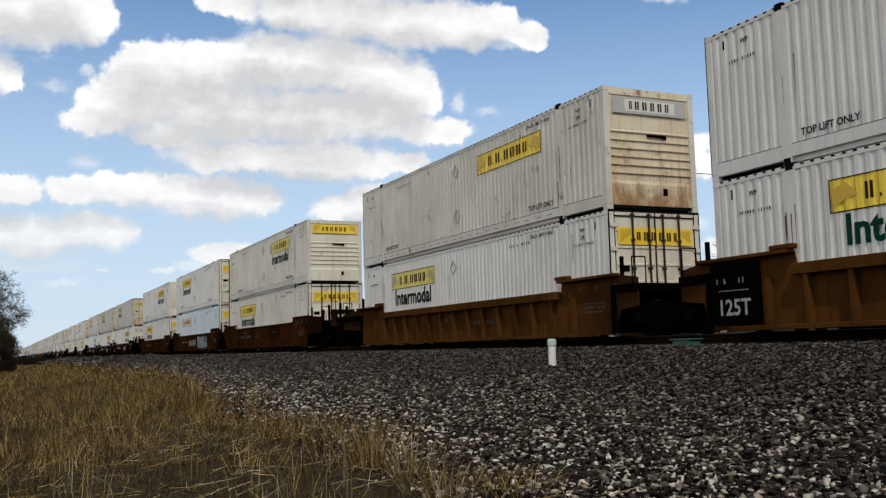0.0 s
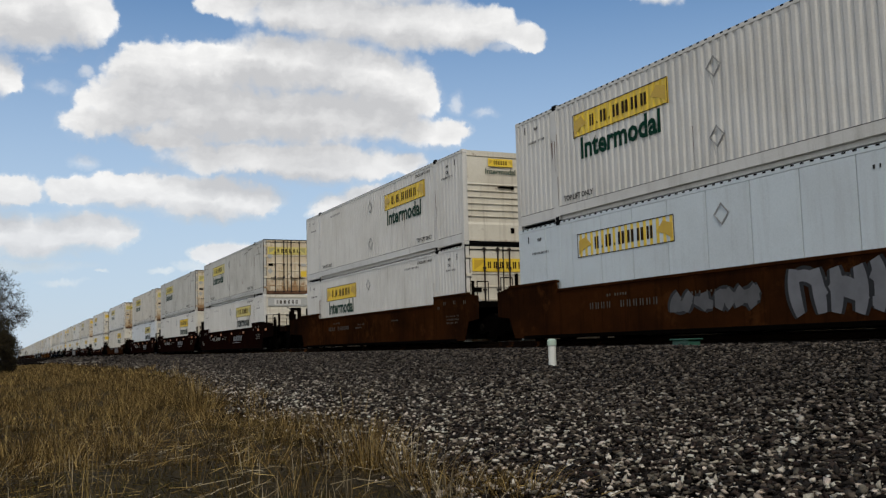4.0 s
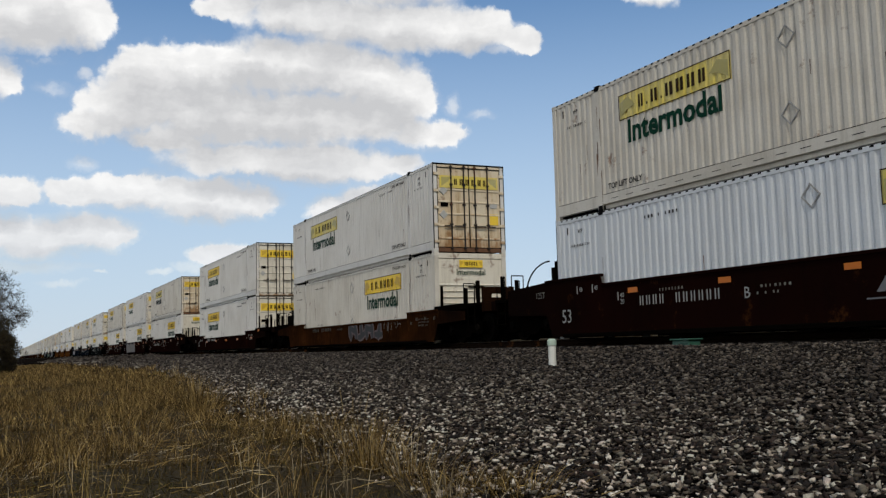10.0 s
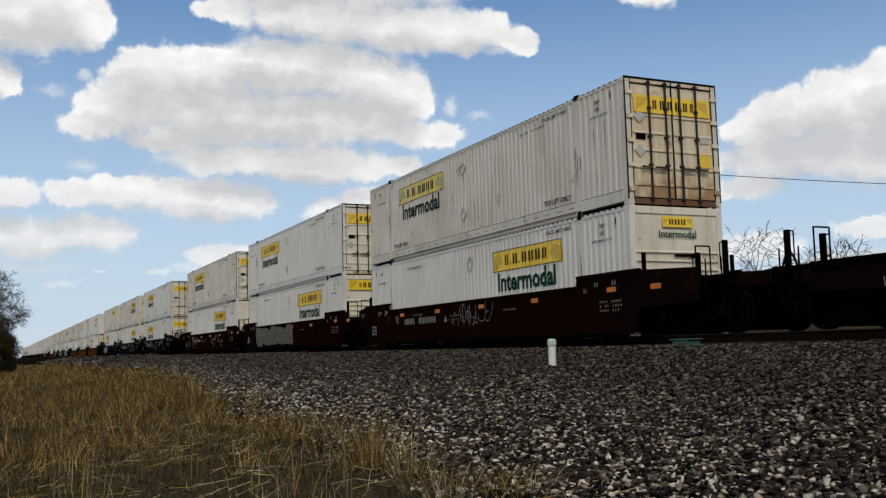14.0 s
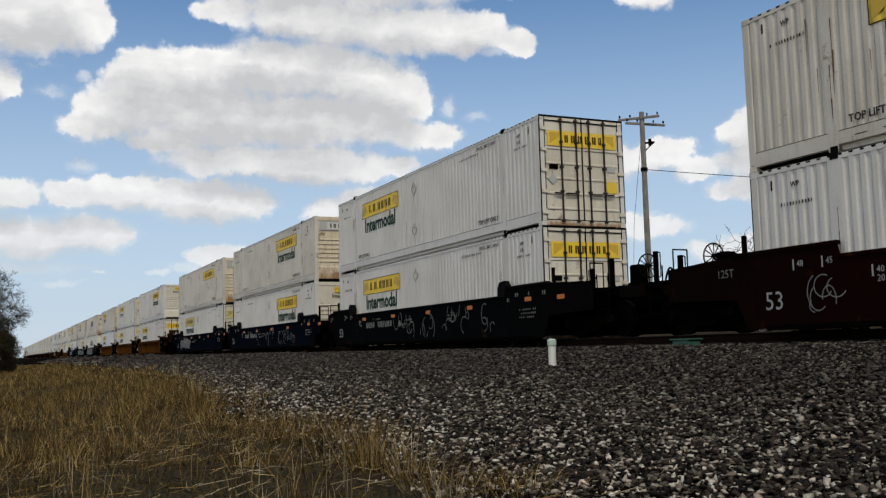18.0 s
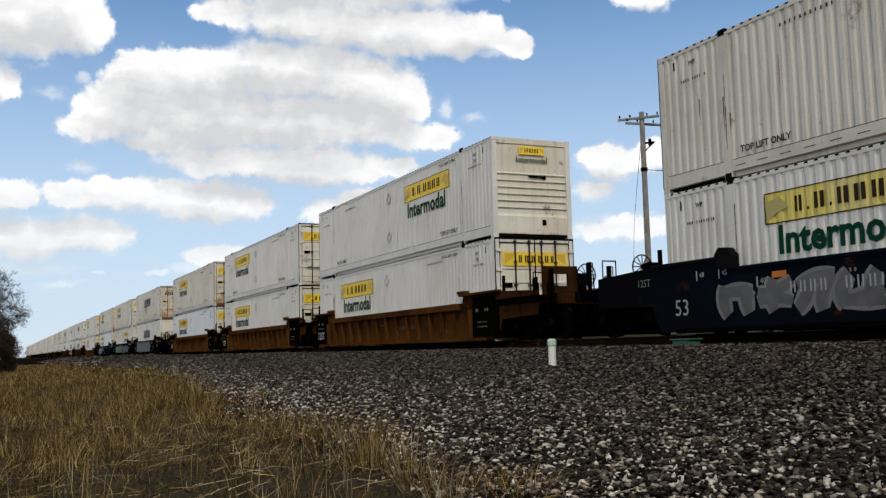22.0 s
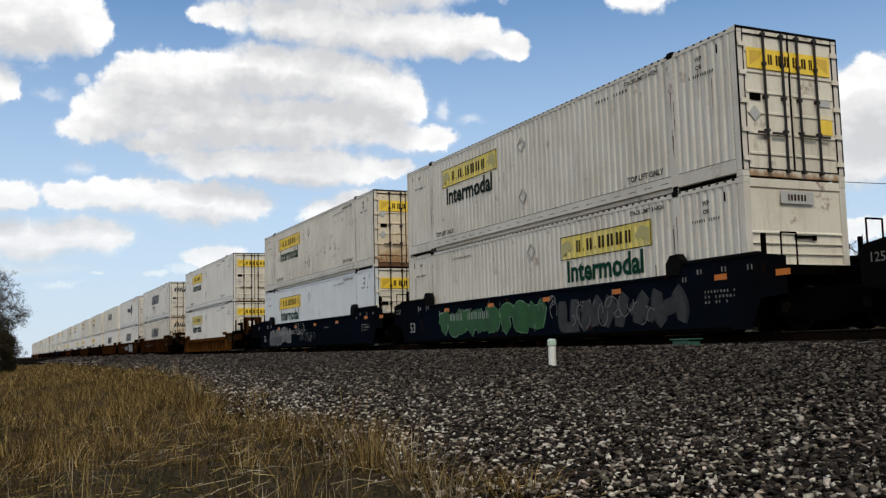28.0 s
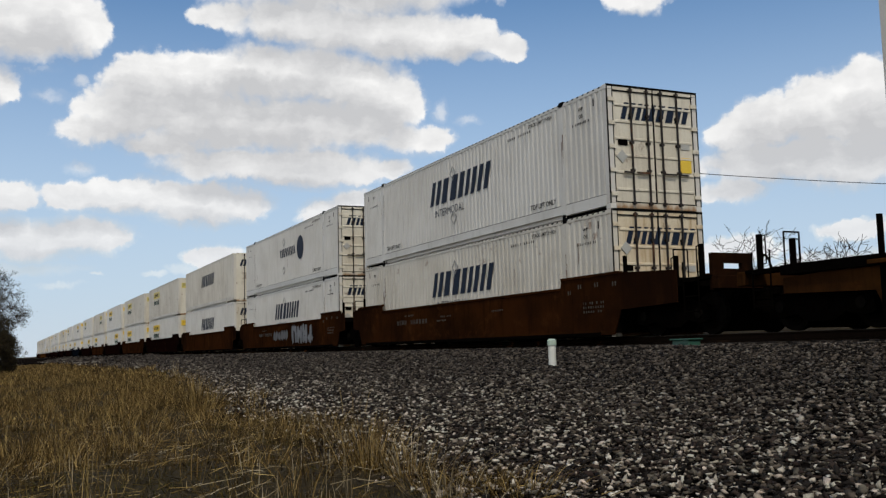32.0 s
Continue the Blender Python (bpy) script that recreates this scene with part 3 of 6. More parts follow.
bx = np.concatenate([-np.geomspace(1400, 62, 20), np.arange(-60, 12, 0.4), np.geomspace(13, 300, 8)])
# near-black sheet, carried on to y 22 as painted shade under the cars
by = np.concatenate([np.arange(3.4, 11.2, 0.3), np.arange(11.2, 22.3, 0.6)])
ballast = tagged(sheet("ballast", bx, by, lambda X, Y: bank_height(Y) + 0.02 * np.sin(3.1 * X + 2.0 * Y) - 0.015, BALLAST_GAP_SHADE),
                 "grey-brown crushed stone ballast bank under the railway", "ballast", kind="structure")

CUBE_V = np.array([[x, y, z] for x in (-1, 1) for y in (-1, 1) for z in (-1, 1)]) * 0.72
CUBE_F = np.array([[0, 1, 3, 2], [4, 6, 7, 5], [0, 4, 5, 1], [2, 3, 7, 6], [0, 2, 6, 4], [1, 5, 7, 3]])


def turns(rng, k):
    """k random rotation matrices."""
    q = rng.normal(size=(k, 4))
    q /= np.linalg.norm(q, axis=1)[:, None]
    w, x, y, z = q.T
    return np.stack([1 - 2 * (y * y + z * z), 2 * (x * y - z * w), 2 * (x * z + y * w), 2 * (x * y + z * w), 1 - 2 * (x * x + z * z), 2 * (y * z - x * w),
                     2 * (x * z - y * w), 2 * (y * z + x * w), 1 - 2 * (x * x + y * y)], 1).reshape(k, 3, 3)


def stone_field(rng, x, y, size):
    """Angular crushed stones: cubes with knocked-about corners."""
    k = len(x)
    shape = CUBE_V[None] * (1 + 0.42 * rng.normal(size=(k, 8, 3)).clip(-1.5, 1.5)) * (np.array([1.15, 0.82, 0.58])[None, None] * rng.uniform(0.8, 1.2, (k, 1, 3)))
    shape = np.einsum("kij,kvj->kvi", turns(rng, k), shape) * np.array([1.08, 1.08, 0.62])
    z = bank_height(y) + rng.uniform(-0.5, 1.0, k) * size
    V = shape * size[:, None, None] + np.stack([x, y, z], 1)[:, None]
    F = CUBE_F[None] + (np.arange(k) * 8)[:, None, None]
    return V.reshape(-1, 3), F.reshape(-1, 4)


def stone_spots(rng, x0, x1, per_m2):
    k = int((x1 - x0) * 9.0 * per_m2)
    sx, sy = rng.uniform(x0, x1, k), 3.0 + 9.3 * rng.uniform(0, 1, k) ** 0.9
    thin = np.where(sx > -0.70 * sy, 0.12, 1.0)
    keep = (sy > grass_edge(sx) - 0.25 + rng.normal(0, 0.35, k)) & (rng.uniform(0, 1, k) < thin)
    return sx[keep], sy[keep]


rng = np.random.default_rng(7)
fields = []
for x0, x1, per_m2, size in ((-13.0, 2.0, 540, 0.0220), (-22.0, -13.0, 380, 0.0255), (-40.0, -22.0, 250, 0.029), (-80.0, -40.0, 80, 0.044), (-200.0, -80.0, 9, 0.10)):
    sx, sy = stone_spots(rng, x0, x1, per_m2)
    fields.append(stone_field(rng, sx, sy, size * rng.lognormal(0, 0.30, len(sx)).clip(0.5, 1.6)))
sx = rng.uniform(2.0, 14.0, 5000)
fields.append(stone_field(rng, sx, 3.6 + 8.4 * rng.uniform(0, 1, 5000), 0.034 * rng.lognormal(0, 0.3, 5000)))
sx = rng.uniform(-46.0, 12.0, 1500)
fields.append(stone_field(rng, sx, rng.uniform(16.0, 17.6, 1500), 0.045 * rng.lognormal(0, 0.3, 1500)))
off, VV, FF = 0, [], []
for V, F in fields:
    VV.append(V)
    FF.append(F + off)
    off += len(V)
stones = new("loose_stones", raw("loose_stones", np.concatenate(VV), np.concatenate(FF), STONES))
stones.parent = ballast
# the stones nearest to the verge, each by itself
kinds = []
for i in range(12):
    V, F = stone_field(rng, np.zeros(1), np.zeros(1), np.ones(1))
    V = np.asarray(V) - np.mean(V, 0)
    kinds.append(raw("stone", V, F, STONE))
for i in range(300):
    sx, sy = rng.uniform(-7.6, -4.6), rng.uniform(3.9, 6.2)
    r = 0.024 * rng.lognormal(0, 0.25)
    s = part("stone", kinds[i % 12], None, ballast)
    s.matrix_basis = Matrix.LocRotScale((sx, sy, float(bank_height(sy)) + 0.6 * r), Euler(rng.uniform(0, 6.28, 3)), (r, r, r))
tagged(stones, "angular grey, brown and pale crushed stones", kind="stuff")

rail_prof = [(-0.07, 0), (0.07, 0), (0.07, 0.02), (0.012, 0.04), (0.012, 0.13), (0.036, 0.14), (0.036, 0.168), (-0.036, 0.168), (-0.036, 0.14), (-0.012, 0.13), (-0.012, 0.04), (-0.07, 0.02)]
track = tagged(empty("railway_track"), "single railway track of rusty rails on dark wooden ties", "track", kind="structure")
track.location = (0, TRACK_Y, 1.0)
for side in (-1, 1):
    bm = bmesh.new()
    prism(bm, [(a, b) for a, b in rail_prof], -1400, 260)
    rail = part("rail", bm, RAILSTEEL, track, m=pose(0, side * 0.7535, RAIL_Z - 1.0 - 0.172, 0, 0, -90))
    boxpart("running_surface", (-1400, 260, -0.034, 0.034, 0.0, 0.005), RAILHEAD, track, "polished top of the rail", m=pose(0, side * 0.7535, RAIL_Z - 1.0 - 0.0035))
tb = bmesh.new()
box(tb, -0.115, 0.115, -1.3, 1.3, 0, 0.17, 0.012)
tie_me = finish(tb, "tie", TIEWOOD)
for i in range(110):
    part("tie", tie_me, None, track, m=pose(10 - i * 0.55, 0, RAIL_Z - 1.0 - 0.342))

# ---- dry grass ----


def blades(rng, x, y, z, height, width, lean):
    """One bent three-sided blade per root."""
    k = len(x)
    th = rng.uniform(0, 2 * math.pi, k)
    ph = rng.uniform(0, 2 * math.pi, k)
    ln = np.abs(rng.normal(0, lean, k)) * height
    dx, dy = np.cos(th) * ln, np.sin(th) * ln
    wx, wy = np.cos(ph) * width / 2, np.sin(ph) * width / 2
    o = np.stack([x, y, z - 0.03], 1)
    wv = np.stack([wx, wy, 0 * wx], 1)
    mid = o + np.stack([dx * 0.35, dy * 0.35, height * 0.58], 1)
    tip = o + np.stack([dx, dy, np.sqrt(np.clip(height ** 2 - ln ** 2, 0.0004, None))], 1)
    V = np.stack([o - wv, o + wv, mid + wv * 0.8, mid - wv * 0.8, tip], 1).reshape(-1, 3)
    b = np.arange(k) * 5
    F = np.concatenate([np.stack([b, b + 1, b + 2], 1), np.stack([b, b + 2, b + 3], 1), np.stack([b + 3, b + 2, b + 4], 1)])
    return V, F


def joined(lists):
    off, vs, fs = 0, [], []
    for V, F in lists:
        vs.append(V)
        fs.append(F + off)
        off += len(V)
    return np.concatenate(vs), np.concatenate(fs)


rng = np.random.default_rng(21)


def ground_z(x, y):
    return np.where(y > 3.4, np.maximum(verge(x, y), bank_height(y) - 0.01), verge(x, y))


def scatter(rng, k, x0, x1, y0, y1, cover):
    x = -np.exp(rng.uniform(math.log(-x1), math.log(-x0), k))
    y = rng.uniform(y0, y1, k)
    keep = rng.uniform(0, 1, k) < cover(x, y)
    return x[keep], y[keep]


def patchy(x, y):
    return np.clip(0.5 + 0.35 * np.sin(1.1 * x + 0.6 * y) * np.cos(0.8 * y - 0.35 * x) + 0.35 * np.sin(0.37 * x + 1.9 * y), 0.08, 1)


def litter(x, y):
    """Thins the grass round a trodden patch of dark litter."""
    return (1 - 0.85 * np.exp(-((x + 9.3) / 2.6) ** 2 - ((y - 2.5) / 1.0) ** 2)) * (1 - 0.6 * np.exp(-((x + 6.8) / 2.6) ** 2 - ((y - 0.6) / 2.6) ** 2))


def edge_fade(x, y):
    return np.clip((grass_edge(x) + 0.40 - y) / 1.5, 0, 1) ** 1.3


def straws(rng, x, y, z, length, width):
    """Fallen stalks that lie almost flat on the litter."""
    k = len(x)
    th = rng.uniform(0, 2 * math.pi, k)
    d = np.stack([np.cos(th), np.sin(th), rng.uniform(-0.02, 0.28, k)], 1) * length[:, None]
    w = np.stack([-np.sin(th), np.cos(th), 0.9 + 0 * th], 1) * width / 2
    o = np.stack([x, y, z + rng.uniform(0.0, 0.07, k)], 1)
    V = np.stack([o - w, o + w, o + d + w * 0.5, o + d - w * 0.5], 1).reshape(-1, 3)
    b = np.arange(k) * 4
    return V, np.concatenate([np.stack([b, b + 1, b + 2], 1), np.stack([b, b + 2, b + 3], 1)])


turf = []
x, y = scatter(rng, 160000, -70, -3.5, -5.0, 8.2, lambda x, y: edge_fade(x, y) * (0.4 + 0.6 * patchy(x, y)))
turf.append(blades(rng, x, y, ground_z(x, y), rng.uniform(0.04, 0.13, len(x)), 0.007 * (1 + np.abs(x) / 18), 0.9))
x, y = rng.uniform(-3.6, 14.0, 26000), rng.uniform(-7.0, 3.6, 26000)
turf.append(blades(rng, x, y, ground_z(x, y), rng.uniform(0.04, 0.13, len(x)), np.full(len(x), 0.009), 0.9))
tagged(new("short_grass", raw("short_grass", *joined(turf), TURF)), "matted short dry grass with a few green shoots", "grass", kind="stuff")
tall = []
x, y = scatter(rng, 17000, -22, -3.5, -5.0, 5.2, lambda x, y: edge_fade(x, y) * (0.3 + 0.7 * patchy(y, x)) * np.clip((x + 20) / 9, 0.1, 1) * litter(x, y))
tall.append(straws(rng, x, y, ground_z(x, y), rng.uniform(0.06, 0.30, len(x)), np.full((len(x), 1), 0.0045) * (1 + np.abs(x[:, None]) / 22)))


def clumps(rng, x, y, each, spread, h0, h1, width, lean):
    """Tufts: blades that fan out from each root."""
    k = len(x) * each
    size = np.repeat(rng.uniform(0.6, 1.25, len(x)), each)
    ox, oy = rng.normal(0, spread, k) * size, rng.normal(0, spread, k) * size
    px, py = np.repeat(x, each) + ox, np.repeat(y, each) + oy
    pz = np.maximum(ground_z(px, py), bank_height(py))
    h = rng.uniform(h0, h1, k) * size
    V, F = blades(rng, px, py, pz, h, width * (1 + np.abs(px) / 24), lean)
    V = V.reshape(-1, 5, 3)
    for row, share in ((2, 0.5), (3, 0.5), (4, 1.2)):
        V[:, row, 0] += ox * share
        V[:, row, 1] += oy * share
    return V.reshape(-1, 3), F


x, y = scatter(rng, 1900, -50, -5.2, -5.0, 5.4, lambda x, y: edge_fade(x, y) * np.clip(patchy(x * 0.6, y * 0.9) + 0.1, 0, 1) * np.clip((-x - 6) / 8, 0.08, 1) * litter(x, y))
tall.append(clumps(rng, x, y, 30, 0.13, 0.10, 0.34, 0.0042, 0.5))
x, y = scatter(rng, 260, -32, -6.5, -3.5, 5.4, lambda x, y: edge_fade(x, y) * litter(x, y))
tall.append(clumps(rng, x, y, 14, 0.10, 0.22, 0.55, 0.0042, 0.22))
x, y = scatter(rng, 3600, -55, -8.0, -4.0, 8.2, lambda x, y: edge_fade(x, y) * np.clip(1.9 * patchy(x * 1.3, y * 1.1) - 0.65, 0.04, 1) * np.clip((-x - 5) / 9, 0.1, 1) * litter(x, y))
tall.append(clumps(rng, x, y, 30, 0.12, 0.12, 0.36, 0.0044, 0.30))
for a, b, each, h in ((-8.7, 3.22, 230, 0.80), (-8.1, 3.4, 110, 0.46), (-7.2, 3.75, 120, 0.30), (-6.7, 3.8, 90, 0.28), (-7.6, 3.65, 70, 0.26), (-9.2, 3.0, 90, 0.5), (-6.9, 3.45, 70, 0.34), (-6.5, 3.6, 60, 0.30), (-7.3, 3.2, 60, 0.36), (-19.5, 3.55, 110, 0.95), (-20.2, 3.8, 60, 0.8), (-24.0, 2.7, 70, 0.9), (-22.0, 3.3, 60, 0.7), (-13.0, 4.2, 80, 0.45), (-28.0, 4.9, 40, 0.9)):
    tall.append(clumps(rng, np.array([a]), np.array([b]), each, 0.15, h * 0.4, h, 0.0045, 0.25))
x, y = scatter(rng, 9000, -150, -24, 3.6, 7.4, edge_fade)
tall.append(blades(rng, x, y, bank_height(y), rng.uniform(0.06, 0.26, len(x)), 0.0007 * np.abs(x), 0.5))
far_x, far_y = scatter(rng, 30000, -160, -45, -9.0, 6.0, lambda x, y: 0.9 * (y < 5.0) + 0 * x)
tall.append(blades(rng, far_x, far_y, ground_z(far_x, far_y), rng.uniform(0.10, 0.35, len(far_x)), np.full(len(far_x), 0.03), 0.4))
# bleached stalks, some standing and many fallen, over the dark litter near the stones
pale = []
x, y = scatter(rng, 1500, -17, -5.5, -3.0, 4.6, lambda x, y: edge_fade(x, y) * np.clip(patchy(x * 1.7, y * 1.3), 0, 1))
pale.append(blades(rng, x, y, ground_z(x, y), rng.uniform(0.12, 0.42, len(x)), np.full(len(x), 0.0065), 0.30))
x, y = scatter(rng, 1900, -16, -4.6, -3.0, 4.8, lambda x, y: edge_fade(x, y) * np.clip(patchy(y * 1.5, x * 1.2), 0.1, 1))
pale.append(straws(rng, x, y, ground_z(x, y), rng.uniform(0.10, 0.42, len(x)), np.full((len(x), 1), 0.0068)))
for a, b, each, h in ((-9.6, 3.55, 60, 0.62), (-8.3, 3.45, 50, 0.55), (-7.2, 3.30, 40, 0.36), (-6.75, 3.15, 45, 0.34), (-11.6, 3.9, 40, 0.50), (-26.5, 4.9, 26, 0.85), (-40.0, 6.4, 12, 0.95), (-14.2, 4.3, 40, 0.55)):
    pale.append(clumps(rng, np.array([a]), np.array([b]), each, 0.13, h * 0.5, h, 0.006, 0.22))
tagged(new("dead_stalks", raw("dead_stalks", *joined(pale), STALK)), "bleached pale grass stalks, standing and fallen", "grass", kind="stuff")
tagged(new("tall_dry_grass", raw("tall_dry_grass", *joined(tall), STRAW)), "straw-coloured tufts and fallen stalks of dead grass", "grass", kind="stuff")

# ---- marker post and the green box at the ballast edge ----
post_y = 9.42
post = tagged(empty("marker_post"), "short white plastic pipe marker post in the ballast", "post")
post.location = (-15.55, post_y, float(bank_height(post_y)) - 0.12)
bm = bmesh.new()
rod(bm, (0, 0, 0), (0, 0, 0.57), 0.072, seg=20)
part("pipe", bm, PIPE, post, smooth=False)
bm = bmesh.new()
rod(bm, (0, 0, 0.50), (0, 0, 0.59), 0.086, seg=20)
rod(bm, (0, 0, 0.59), (0, 0, 0.62), 0.086, 0.055, seg=20)
part("cap", bm, PIPECAP, post, "slightly wider domed greenish cap")
tub = tagged(empty("green_steel_box"), "low weathered green steel box beside the rail", "box")
tub.location = (-14.35, 11.60, 1.055)
boxpart("body", (-0.24, 0.24, -0.14, 0.14, 0, 0.13), TEAL, tub, bev=0.015)
bm = bmesh.new()
box(bm, -0.28, 0.28, -0.17, 0.17, 0.13, 0.155, 0.008)
part("lid", bm, TEAL, tub, "chipped green lid")

# ---- trees ----


def limb(bm, a, b, r0, r1, seg=6):
    rod(bm, a, b, r0, r1, seg)


def grow(rng, twigs, tips, a, d, length, radius, depth, droop=0.0, crook=0.16):
    steps = 3
    for _ in range(steps):
        d = (d + Vector(rng.normal(0, crook, 3)) + Vector((0, 0, -droop))).normalized()
        b = a + d * (length / steps)
        twigs.append((a, b, radius, radius * 0.82))
        a, radius = b, radius * 0.82
    if depth == 0:
        tips.append(a)
        return
    for _ in range(int(rng.integers(2, 4)) + (depth > 2)):
        nd = (d + Vector(rng.normal(0, 0.55, 3))).normalized()
        grow(rng, twigs, tips, a, nd, length * rng.uniform(0.62, 0.82), radius * 0.72, depth - 1, droop, crook)


def tree(name, x, y, z, h, seed, depth, leaves, label, stems=1, spread=0.0, fine=0.012, crook=0.16, leaf=(0.030, 0.065), stout=0.020):
    rng = np.random.default_rng(seed)
    t = tagged(empty(name), label, "tree")
    t.location = (x, y, z)
    twigs, tips, cut = [], [], h * 0.0075
    for s in range(stems):
        base = Vector((rng.normal(0, spread), rng.normal(0, spread), 0))
        own = []
        grow(rng, own, tips, base, Vector((rng.normal(0, 0.22), rng.normal(0, 0.22), 1)).normalized(), h * 0.30, h * stout, depth, 0.0, crook)
        twigs += own
        bm = bmesh.new()
        for a, b, r0, r1 in own:
            if r0 >= cut:
                limb(bm, a, b, r0, r1, 7)
        part("trunk", bm, BARK, t, "grey trunk and main limbs", smooth=True)
    VV, FF = [], []
    k = 0
    for a, b, r0, r1 in twigs:
        if r0 < cut:
            d = (b - a).normalized()
            u = d.orthogonal().normalized()
            w = d.cross(u)
            for p, r in ((a, max(r0, fine * 1.25)), (b, max(r1, fine))):
                for j in range(3):
                    VV.append(p + (u * math.cos(2.094 * j) + w * math.sin(2.094 * j)) * r)
            for j in range(3):
                FF.append((k + j, k + (j + 1) % 3, k + 3 + (j + 1) % 3, k + 3 + j))
            k += 6
    if VV:
        tagged(part("twig_mass", raw("twig_mass", VV, FF, BARK), None, t, "fine bare twigs"), kind="stuff")
    if leaves:
        P = np.array([p[:] for p in tips])
        c = P[rng.integers(0, len(P), leaves)] + rng.normal(0, 0.14, (leaves, 3))
        s = rng.uniform(*leaf, leaves)
        R = turns(rng, leaves)
        quad = np.array([[-1, 0, 0], [0, -0.55, 0.1], [1, 0, 0], [0, 0.55, 0.1]])
        V = np.einsum("kij,vj->kvi", R, quad) * s[:, None, None] + c[:, None]
        F = np.arange(leaves * 4).reshape(-1, 4)
        part("crown", raw("crown", V.reshape(-1, 3), F, LEAF), None, t, "dull brown-green buds and old leaves")
    return t


tree("roadside_tree", -86.0, -3.7, 0.0, 9.2, 5, 6, 50000, "dense multi-stemmed tree with brownish early leaves on the verge", 6, 0.9)
tree("roadside_tree", -92.0, -7.0, 0.0, 9.6, 15, 6, 26000, "dense multi-stemmed tree with brownish early leaves on the verge", 5, 1.0)
tree("roadside_bush", -86.0, -2.7, 0.0, 5.6, 9, 5, 46000, "dense low brown bush at the foot of the trees", 8, 1.2, leaf=(0.035, 0.085))
tree("roadside_bush", -84.0, -1.5, 0.0, 4.2, 19, 5, 30000, "dense low brown bush at the foot of the trees", 8, 1.0, leaf=(0.035, 0.085))
tree("far_bush", -330.0, 4.5, 0.0, 5.5, 12, 3, 900, "yellowish bush far down the line", 6, 1.6)
for x, y, h, sd in ((-73.4, 60.0, 12.2, 31), (-64.1, 59.0, 13.6, 33), (-56.6, 60.0, 10.2, 39)):
    tree("bare_tree", x, y, 0.45, h, sd, 5, 0, "leafless grey tree with a ragged open crown behind the railway", 1, 0.0, 0.019, 0.27, stout=0.026)

# ---- pole line ----


def utility_pole(x, y, h):
    t = tagged(empty("utility_pole"), "weathered wooden utility pole with two crossarms", "pole", "pole line")
    t.location = (x, y, 0.0)
    bm = bmesh.new()
    rod(bm, (0, 0, 0.4), (0, 0, h), 0.15, 0.105, 14)
    part("shaft", bm, POLEWOOD, t)
    for i, dz in enumerate((0.28, 0.52)):
        arm = boxpart("crossarm", (-0.88, 0.88, -0.045, 0.045, -0.05, 0.05), POLEWOOD, t, bev=0.008, m=pose(0.0, 0.17 if i else -0.17, h - dz, 0, 3 if i else -2, 52 + i * 20))
        for u in (-0.80, -0.36, 0.36, 0.80):
            bm = bmesh.new()
            rod(bm, (u, 0, 0.05), (u, 0, 0.11), 0.018)
            rod(bm, (u, 0, 0.11), (u, 0, 0.19), 0.045, 0.03, 10)
            part("insulator", bm, DARK, arm, "dark ceramic insulator")
    bm = bmesh.new()
    box(bm, -0.08, 0.50, -0.03, 0.03, h - 1.42, h - 1.34)
    rod(bm, (0.1, 0, h - 1.70), (0.46, 0, h - 1.40), 0.025)
    part("bracket", bm, DARK, t, "dark steel bracket and brace", m=pose(0, 0, 0, 0, 0, 40))
    bm = bmesh.new()
    rod(bm, (0.30, 0, h - 1.50), (0.30, 0, h - 1.22), 0.07, seg=12)
    part("cutout", bm, GRIME, t, m=pose(0, 0, 0, 0, 0, 40))
    bm = bmesh.new()
    rod(bm, (0, 0, h - 2.60), (0, 0, h - 2.45), 0.15, seg=14)
    part("cable_clamp", bm, DARK, t)
    return t


POLE_H = 11.1
POLES = [(-33.2, 25.05), (-18.2, 70.0)]
for x, y in POLES:
    utility_pole(x, y, POLE_H)
bm = bmesh.new()
pts = []
for i in range(25):
    f = i / 24
    pts.append((POLES[0][0] + (POLES[1][0] - POLES[0][0]) * f, POLES[0][1] + (POLES[1][1] - POLES[0][1]) * f, POLE_H - 2.52 - 0.97 * 4 * f * (1 - f)))
for a, b in zip(pts, pts[1:]):
    rod(bm, a, b, 0.016, seg=5)
tagged(new("overhead_cable", finish(bm, "overhead_cable", WIRE)), "thin dark cable slung between the poles", "cable", "pole line")
bm = bmesh.new()
rod(bm, (-33.2, 25.05, POLE_H - 0.6), (-37.0, 27.2, POLE_H - 4.2), 0.010, seg=5)
rod(bm, (-37.0, 27.2, POLE_H - 4.2), (-40.0, 28.9, 0.0), 0.010, seg=5)
tagged(new("guy_wire", finish(bm, "guy_wire", WIRE)), "thin guy wire that braces the wooden pole", "cable", "pole line")

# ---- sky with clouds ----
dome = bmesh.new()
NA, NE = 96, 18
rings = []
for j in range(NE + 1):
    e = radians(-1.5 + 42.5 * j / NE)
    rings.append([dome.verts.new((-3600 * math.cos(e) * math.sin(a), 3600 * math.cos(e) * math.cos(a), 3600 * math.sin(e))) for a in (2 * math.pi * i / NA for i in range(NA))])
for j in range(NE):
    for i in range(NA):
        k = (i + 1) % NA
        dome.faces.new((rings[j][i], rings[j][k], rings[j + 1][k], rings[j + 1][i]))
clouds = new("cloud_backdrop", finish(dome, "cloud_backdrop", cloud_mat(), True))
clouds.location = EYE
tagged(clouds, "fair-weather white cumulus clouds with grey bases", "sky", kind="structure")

# ---- containers ----
CL, CW, CH = 16.154, 2.59, 2.896
HX, HY = CL / 2, CW / 2
PITCH = 0.2262


